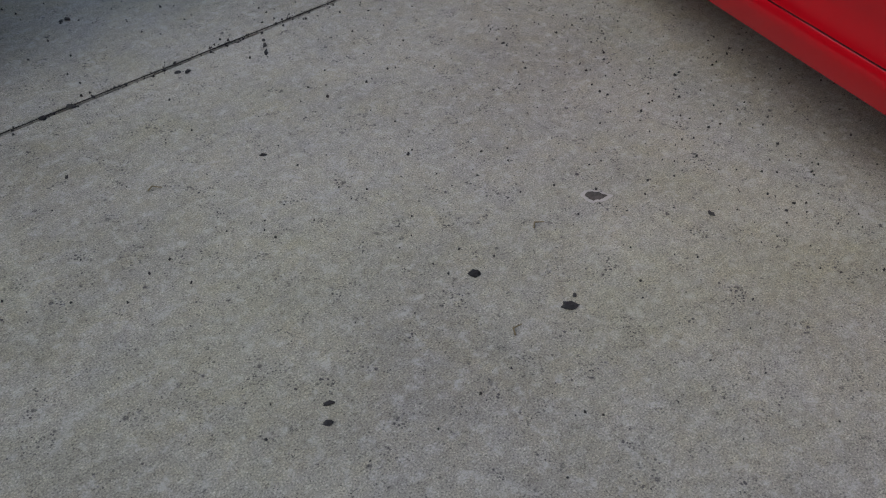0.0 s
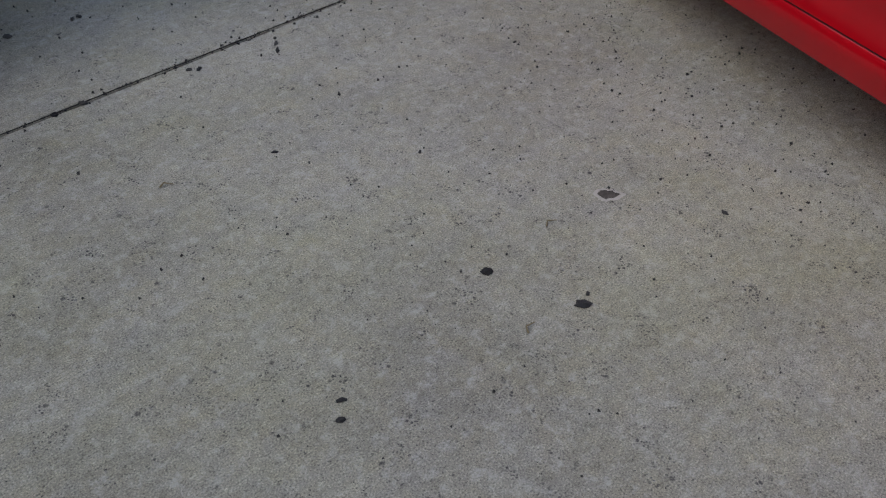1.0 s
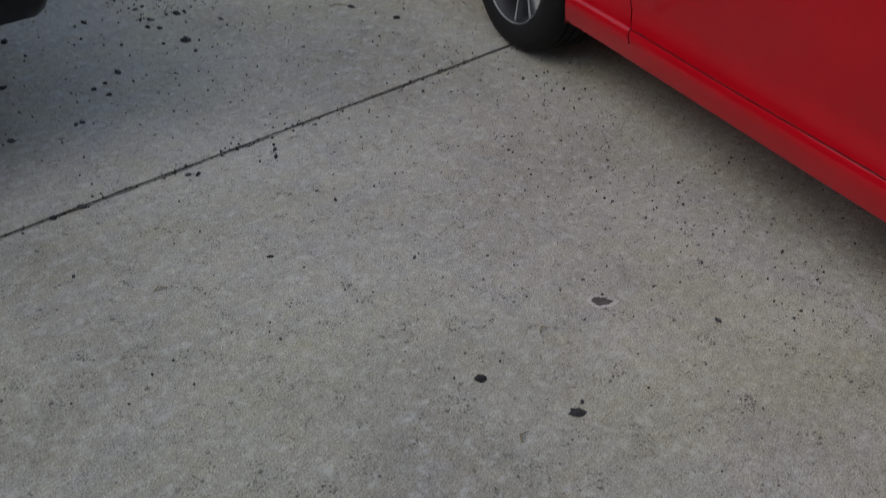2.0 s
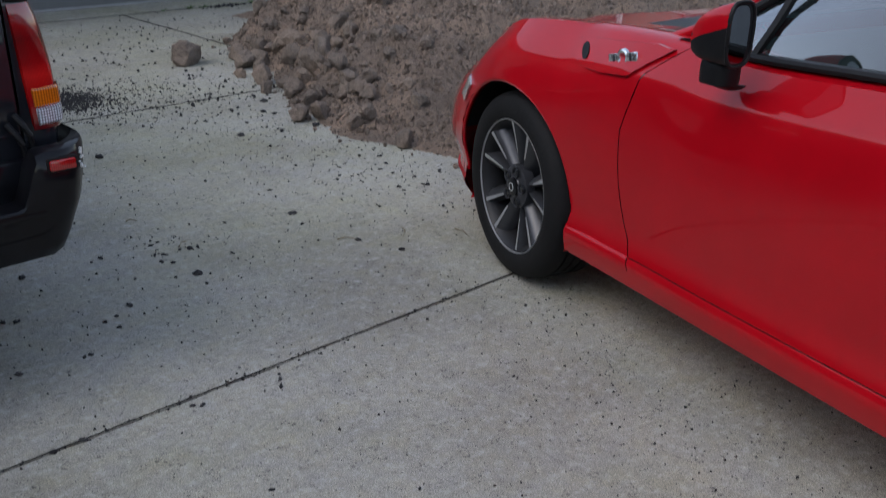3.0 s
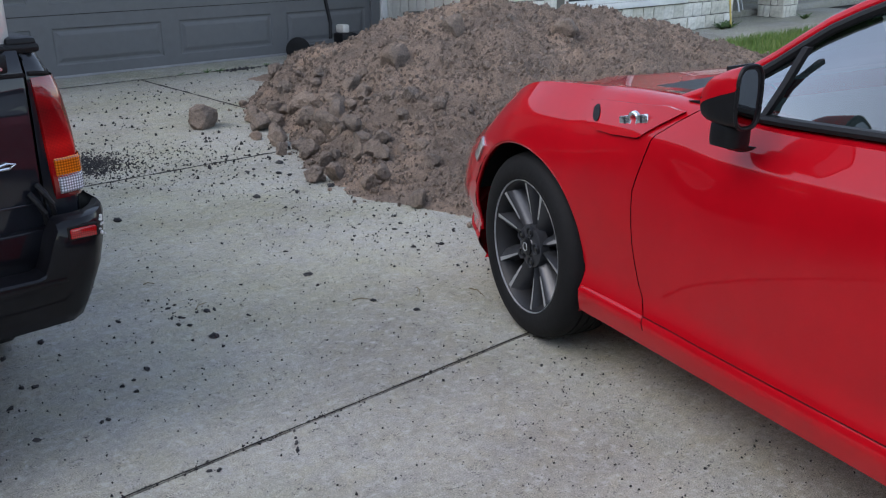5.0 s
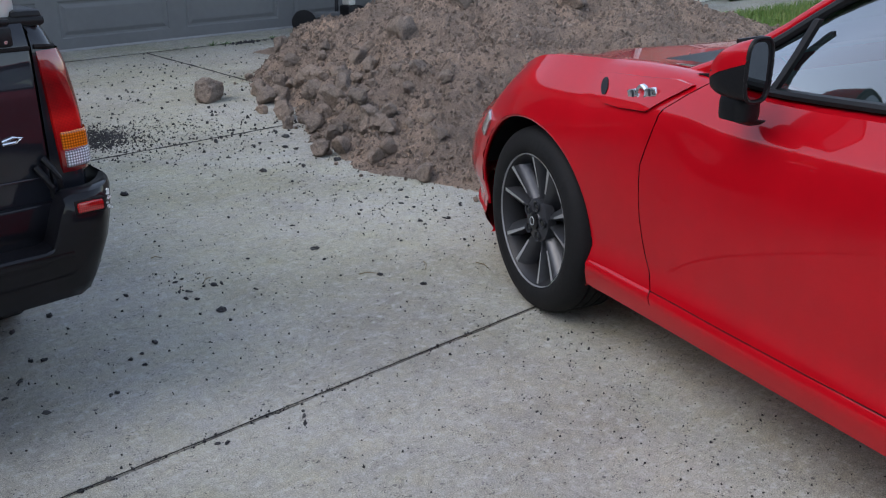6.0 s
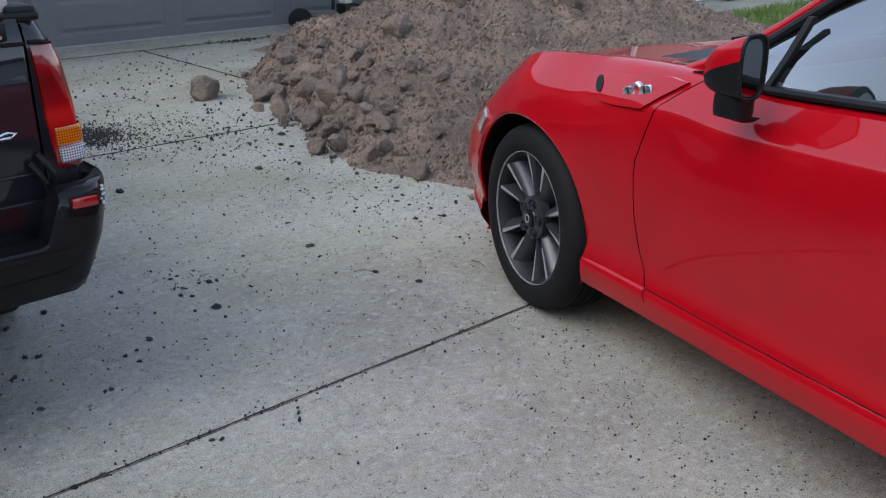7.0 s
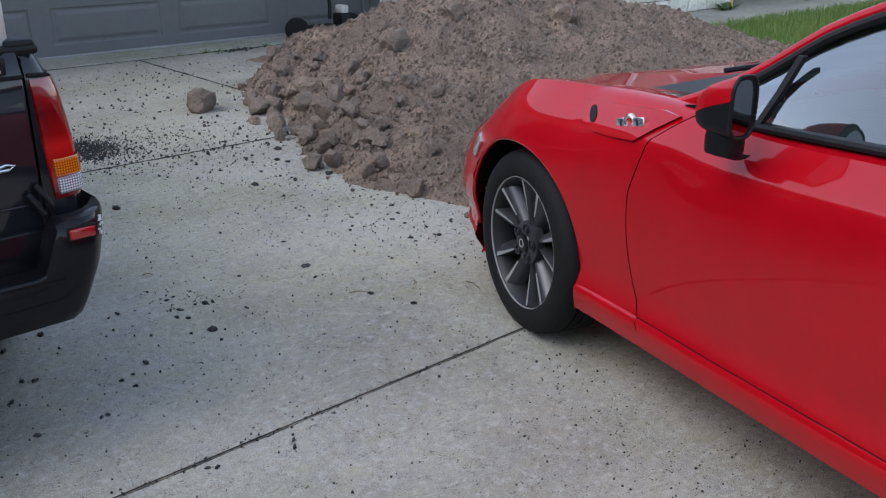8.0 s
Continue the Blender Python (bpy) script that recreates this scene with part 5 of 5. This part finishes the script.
lone = clod(3.07, 6.36, 0.105, "large lone clod of dry soil on the concrete", sink=0.0)
lone.matrix_world = Matrix.Translation((3.07, 6.36, 0.066)) @ Matrix.Rotation(0.7, 4, "Z") @ Matrix.Diagonal((0.135, 0.12, 0.092, 1))
slab_clod = clod(4.08, 5.38, 0.12, "tall cracked slab of packed soil in the heap")
slab_clod.matrix_world = Matrix.Translation((0, 0.05, -0.12)) @ slab_clod.matrix_world @ Matrix.Diagonal((1.05, 0.9, 1.5, 1))
done = 0
while done < 270:
    x, y = rng.uniform(2.6, 5.2), rng.uniform(3.3, 6.9)
    h = heap_height(x, y)
    edge = 0.0 < h < 0.35 and rng.random() < (0.9 if y > 4.4 else 0.3)
    if edge or (0.0 < h and rng.random() < 0.12) or (-0.06 < h < 0 and rng.random() < 0.15):
        big = rng.random()
        clod(x, y, 0.012 + 0.058 * big ** 4.5 * (1 if edge else 0.6))
        done += 1
for x, y, r in ((3.42, 6.27, 0.07), (3.33, 6.02, 0.078), (3.62, 6.30, 0.066), (3.45, 5.98, 0.06), (3.18, 5.54, 0.075), (3.40, 5.52, 0.07), (3.31, 5.12, 0.08), (3.18, 5.10, 0.07), (3.05, 5.28, 0.05), (2.84, 4.62, 0.06), (3.02, 4.78, 0.055), (2.92, 4.22, 0.05), (3.12, 4.55, 0.055), (3.25, 4.80, 0.06), (3.45, 5.25, 0.075), (3.55, 5.75, 0.08), (3.62, 5.5, 0.06), (3.28, 5.75, 0.055), (3.5, 6.15, 0.05), (3.15, 5.75, 0.04), (3.55, 6.45, 0.05), (3.30, 4.25, 0.045), (3.6, 4.7, 0.05), (4.5, 5.3, 0.09), (5.0, 4.7, 0.085)):
    clod(x, y, r)
# small crumbs over the heap and round its foot, past counting
verts, faces = [], []


def crumb(x, y, z, r, rg):
    k = len(verts)
    a = rg.uniform(0, 6.283)
    pts = []
    for i in range(3):
        t = a + i * 2.094 + rg.uniform(-0.4, 0.4)
        pts.append((x + math.cos(t) * r * rg.uniform(0.7, 1.2), y + math.sin(t) * r * rg.uniform(0.7, 1.2), z - 0.2 * r))
    for i in range(3):
        t = a + 1.0 + i * 2.094 + rg.uniform(-0.4, 0.4)
        pts.append((x + math.cos(t) * r * rg.uniform(0.5, 0.9), y + math.sin(t) * r * rg.uniform(0.5, 0.9), z + r * rg.uniform(0.1, 1.5)))
    verts.extend(pts)
    faces.extend([(k, k + 1, k + 3), (k + 1, k + 4, k + 3), (k + 1, k + 2, k + 4), (k + 2, k + 5, k + 4), (k + 2, k, k + 5), (k, k + 3, k + 5), (k + 3, k + 4, k + 5)])


rg = random.Random(33)
n = 0
while n < 80000:
    x, y = rg.uniform(2.4, 8.2), rg.uniform(2.8, 7.6)
    h = heap_height(x, y)
    if h > 0 or (h > -0.12 and rg.random() < 0.6 * math.exp(h / 0.016)):
        crumb(x, y, max(h, 0), (0.003 if h > 0.02 else 0.002) + (0.016 if h > 0.02 else 0.008) * rg.random() ** 6, rg)
        n += 1
tagged(part("soil_crumbs", (verts, faces), CRUMB, smooth=False), "loose crumbs of brown soil over the heap", "soil", kind="stuff")

# ---- dirt that fills the joints ----
def ribbon(a, b, wide, seed):
    rg = random.Random(seed)
    verts, faces = [], []
    (ax, ay), (bx, by) = a, b
    l = math.hypot(bx - ax, by - ay)
    n = int(l / 0.012)
    px, py = -(by - ay) / l, (bx - ax) / l
    for i in range(n + 1):
        t = i / n
        x, y = ax + (bx - ax) * t, ay + (by - ay) * t
        p = Vector((x * 7, y * 7, seed))
        w0 = wide * (0.45 + 0.8 * max(0, noise.noise(p) + 0.25)) * rg.uniform(0.75, 1.3)
        w1 = wide * (0.45 + 0.8 * max(0, noise.noise(p + Vector((0, 0, 9))) + 0.25)) * rg.uniform(0.75, 1.3)
        verts += [(x - px * w0, y - py * w0, 0.0012), (x, y, 0.003), (x + px * w1, y + py * w1, 0.0012)]
    for i in range(n):
        faces += [(i * 3, i * 3 + 3, i * 3 + 4, i * 3 + 1), (i * 3 + 1, i * 3 + 4, i * 3 + 5, i * 3 + 2)]
    return verts, faces


for k, (a, b, w) in enumerate((((-1.0, 2.457), (3.3, 2.457), 0.0038), ((0.9, 5.36), (4.5, 5.36), 0.017), ((3.66, 5.36), (3.66, 8.72), 0.017), ((0.5, 8.728), (6.7, 8.728), 0.018))):
    tagged(part("joint_dirt", ribbon(a, b, w, k + 3), DIRT, smooth=False), "dark dirt caught in a driveway joint", "dirt", "dirt in the joints")

# ---- dark gravel on the concrete ----
PEBBLES = []
rng = random.Random(5)
for k in range(10):
    me = bpy.data.meshes.new("stone")
    bm = lump(1.0, rng, rng.uniform(0.55, 0.8), 2, 0.7)
    bm.to_mesh(me)
    bm.free()
    me.materials.append(GRAVEL)
    PEBBLES.append(me)


def stone(x, y, r, label="small black angular stone on the concrete"):
    o = new("stone", rng.choice(PEBBLES))
    o.matrix_world = pose(x, y, r * 0.35, 0, 0, rng.uniform(0, 360)) @ Matrix.Diagonal((r * rng.uniform(1.0, 1.4), r * rng.uniform(0.7, 1.0), r, 1))
    return tagged(o, label, "stone", "stones on the driveway")


K = 1.07
for x, y, r in ((1.042, 1.314, 0.011), (1.112, 1.143, 0.012), (1.140, 1.155, 0.0065), (0.663, 1.258, 0.0075), (0.640, 1.228, 0.0075), (1.514, 1.123, 0.007), (0.952, 1.866, 0.0055), (1.186, 1.667, 0.005), (0.999, 2.248, 0.008), (1.204, 2.228, 0.008), (1.215, 2.250, 0.006), (1.969, 2.675, 0.013), (1.910, 2.839, 0.010), (1.882, 3.204, 0.014), (1.356, 2.942, 0.015), (1.978, 2.109, 0.008), (0.729, 2.292, 0.011), (0.662, 2.290, 0.010), (0.98, 2.26, 0.007), (1.62, 4.33, 0.022)):
    stone(x * K, y * K, r * 0.82)
# the loose group behind the pickup
for x, y, r in ((1.446, 3.141, 0.009), (1.430, 3.287, 0.008), (1.256, 3.484, 0.008), (0.994, 3.494, 0.010), (0.871, 3.182, 0.008), (0.838, 3.202, 0.009), (0.859, 3.446, 0.010), (1.175, 3.068, 0.010), (1.070, 3.009, 0.007), (1.533, 3.363, 0.009), (1.439, 3.370, 0.008), (1.439, 3.480, 0.007), (1.472, 3.493, 0.006), (1.502, 3.377, 0.006), (1.564, 3.363, 0.007), (1.630, 3.230, 0.006), (1.381, 3.168, 0.007), (1.273, 3.244, 0.006)):
    stone(x, y, r)
rg = random.Random(14)


def scatter(n, cx, cy, sx, sy, lo, hi, turn=0.0):
    c, s = math.cos(turn), math.sin(turn)
    for _ in range(n):
        a, b = rg.gauss(0, sx), rg.gauss(0, sy)
        x, y = cx + a * c - b * s, cy + a * s + b * c
        if heap_height(x, y) < -0.01 and y < 8.73:
            yield x, y, 0.93 * (lo + (hi - lo) * rg.random() ** 2.5)


named = 0
verts, faces = [], []
FIELDS = [(90, 4.68, 8.66, 0.12, 0.03, 0.006, 0.022, 0.1), (26, 1.50, 3.45, 0.15, 0.06, 0.003, 0.006, -0.75), (80, 1.3, 3.1, 0.5, 0.5, 0.002, 0.009, 0), (110, 1.9, 3.6, 0.6, 0.6, 0.002, 0.006, 0), (200, 2.3, 4.6, 0.5, 0.7, 0.0025, 0.007, 0), (300, 2.2, 5.8, 0.45, 0.45, 0.003, 0.008, 0), (300, 3.0, 6.9, 0.9, 0.6, 0.005, 0.015, 0), (160, 3.4, 8.0, 1.2, 0.4, 0.005, 0.013, 0), (160, 2.62, 3.9, 0.18, 0.7, 0.003, 0.010, 0.1), (120, 2.9, 5.4, 0.2, 0.5, 0.005, 0.018, -0.3), (200, 1.2, 2.455, 0.8, 0.010, 0.002, 0.006, 0), (260, 1.6, 1.9, 0.5, 0.6, 0.0015, 0.0045, 0), (320, 1.95, 1.5, 0.14, 0.7, 0.0015, 0.005, -0.22), (240, 1.0, 1.4, 0.6, 0.6, 0.0012, 0.004, 0), (50, 0.8, 2.9, 0.3, 0.3, 0.003, 0.009, 0), (1300, 1.7, 3.5, 0.8, 0.9, 0.0015, 0.0048, 0), (900, 2.0, 1.8, 0.35, 0.5, 0.001, 0.0035, -0.22), (500, 2.6, 4.2, 0.25, 0.8, 0.002, 0.006, 0.1), (700, 1.0, 1.6, 0.7, 0.6, 0.0008, 0.0022, 0)]
for n, cx, cy, sx, sy, lo, hi, turn in FIELDS:
    for x, y, r in scatter(n, cx, cy, sx, sy, lo, hi, turn):
        if r > 0.006 and named < 250 and y < 5.2:
            stone(x, y, r, "small dark piece of gravel on the concrete")
            named += 1
        else:
            crumb(x, y, 0.001, r, rg)
# a patch of fine black gravel behind the pickup, at the second joint
for x, y, r in scatter(3600, 1.98, 5.86, 0.13, 0.17, 0.003, 0.009, 0.3):
    crumb(x, y, 0.001, r, rg)
for x, y, r in scatter(500, 2.35, 5.55, 0.3, 0.3, 0.003, 0.010, 0.3):
    crumb(x, y, 0.001, r, rg)
# the little broken pit in the near slab
for x, y, r in scatter(60, 1.385 * K, 1.314 * K, 0.011, 0.008, 0.002, 0.005):
    crumb(x, y, -0.002, r, rg)
tagged(part("loose_gravel", (verts, faces), plain("fine_gravel", (0.028, 0.027, 0.028), 0.85, vary=0.5, scale=60), smooth=False), "loose fine dark gravel over the driveway", "gravel", kind="stuff")
pit = []
for size, z, m in ((1.0, 0.0016, plain("spalled_rim", (0.42, 0.40, 0.37), 0.9, vary=0.25, scale=90)), (0.68, 0.0022, plain("pit_aggregate", (0.075, 0.068, 0.06), 0.95, vary=0.6, scale=200, relief=0.004))):
    bm = bmesh.new()
    ring = [bm.verts.new((math.cos(a) * 0.033 * size * (1 + 0.5 * noise.noise(Vector((math.cos(a) * 1.7, math.sin(a) * 1.7, 4)))), math.sin(a) * 0.020 * size * (1 + 0.6 * noise.noise(Vector((math.cos(a) * 2, math.sin(a) * 2, 8)))), z)) for a in [k / 28 * 2 * math.pi for k in range(28)]]
    bm.faces.new(ring)
    pit.append(part("spalled_patch", bm, m, pit[0] if pit else None, smooth=False))
pit[0].matrix_world = pose(1.38 * K, 1.314 * K, 0, 0, 0, -40)
tagged(pit[0], "small spalled pit in the concrete with a pale rim", "pit", kind="structure")
for x, y, a, l in ((1.985, 3.089, -0.57, 0.074), (2.390, 2.885, -1.67, 0.098), (2.246, 3.027, -2.17, 0.092), (1.516, 3.405, 0.55, 0.062), (1.473, 3.764, -0.43, 0.042), (0.76, 2.05, -0.2, 0.03), (1.06, 1.24, 0.5, 0.03), (1.30, 1.42, 0.1, 0.03)):
    tw = part("twig", tube(bmesh.new(), [(0, 0, 0.004), (l * 0.4, 0.008, 0.007), (l, -0.004, 0.004)], [0.002, 0.0018, 0.001], 5), plain("dry_stalk", (0.20, 0.16, 0.09), 0.9))
    tw.matrix_world = pose(x, y, 0, 0, 0, math.degrees(a))
    tagged(tw, "dry thin twig lying on the concrete", "twig", "twigs on the driveway")
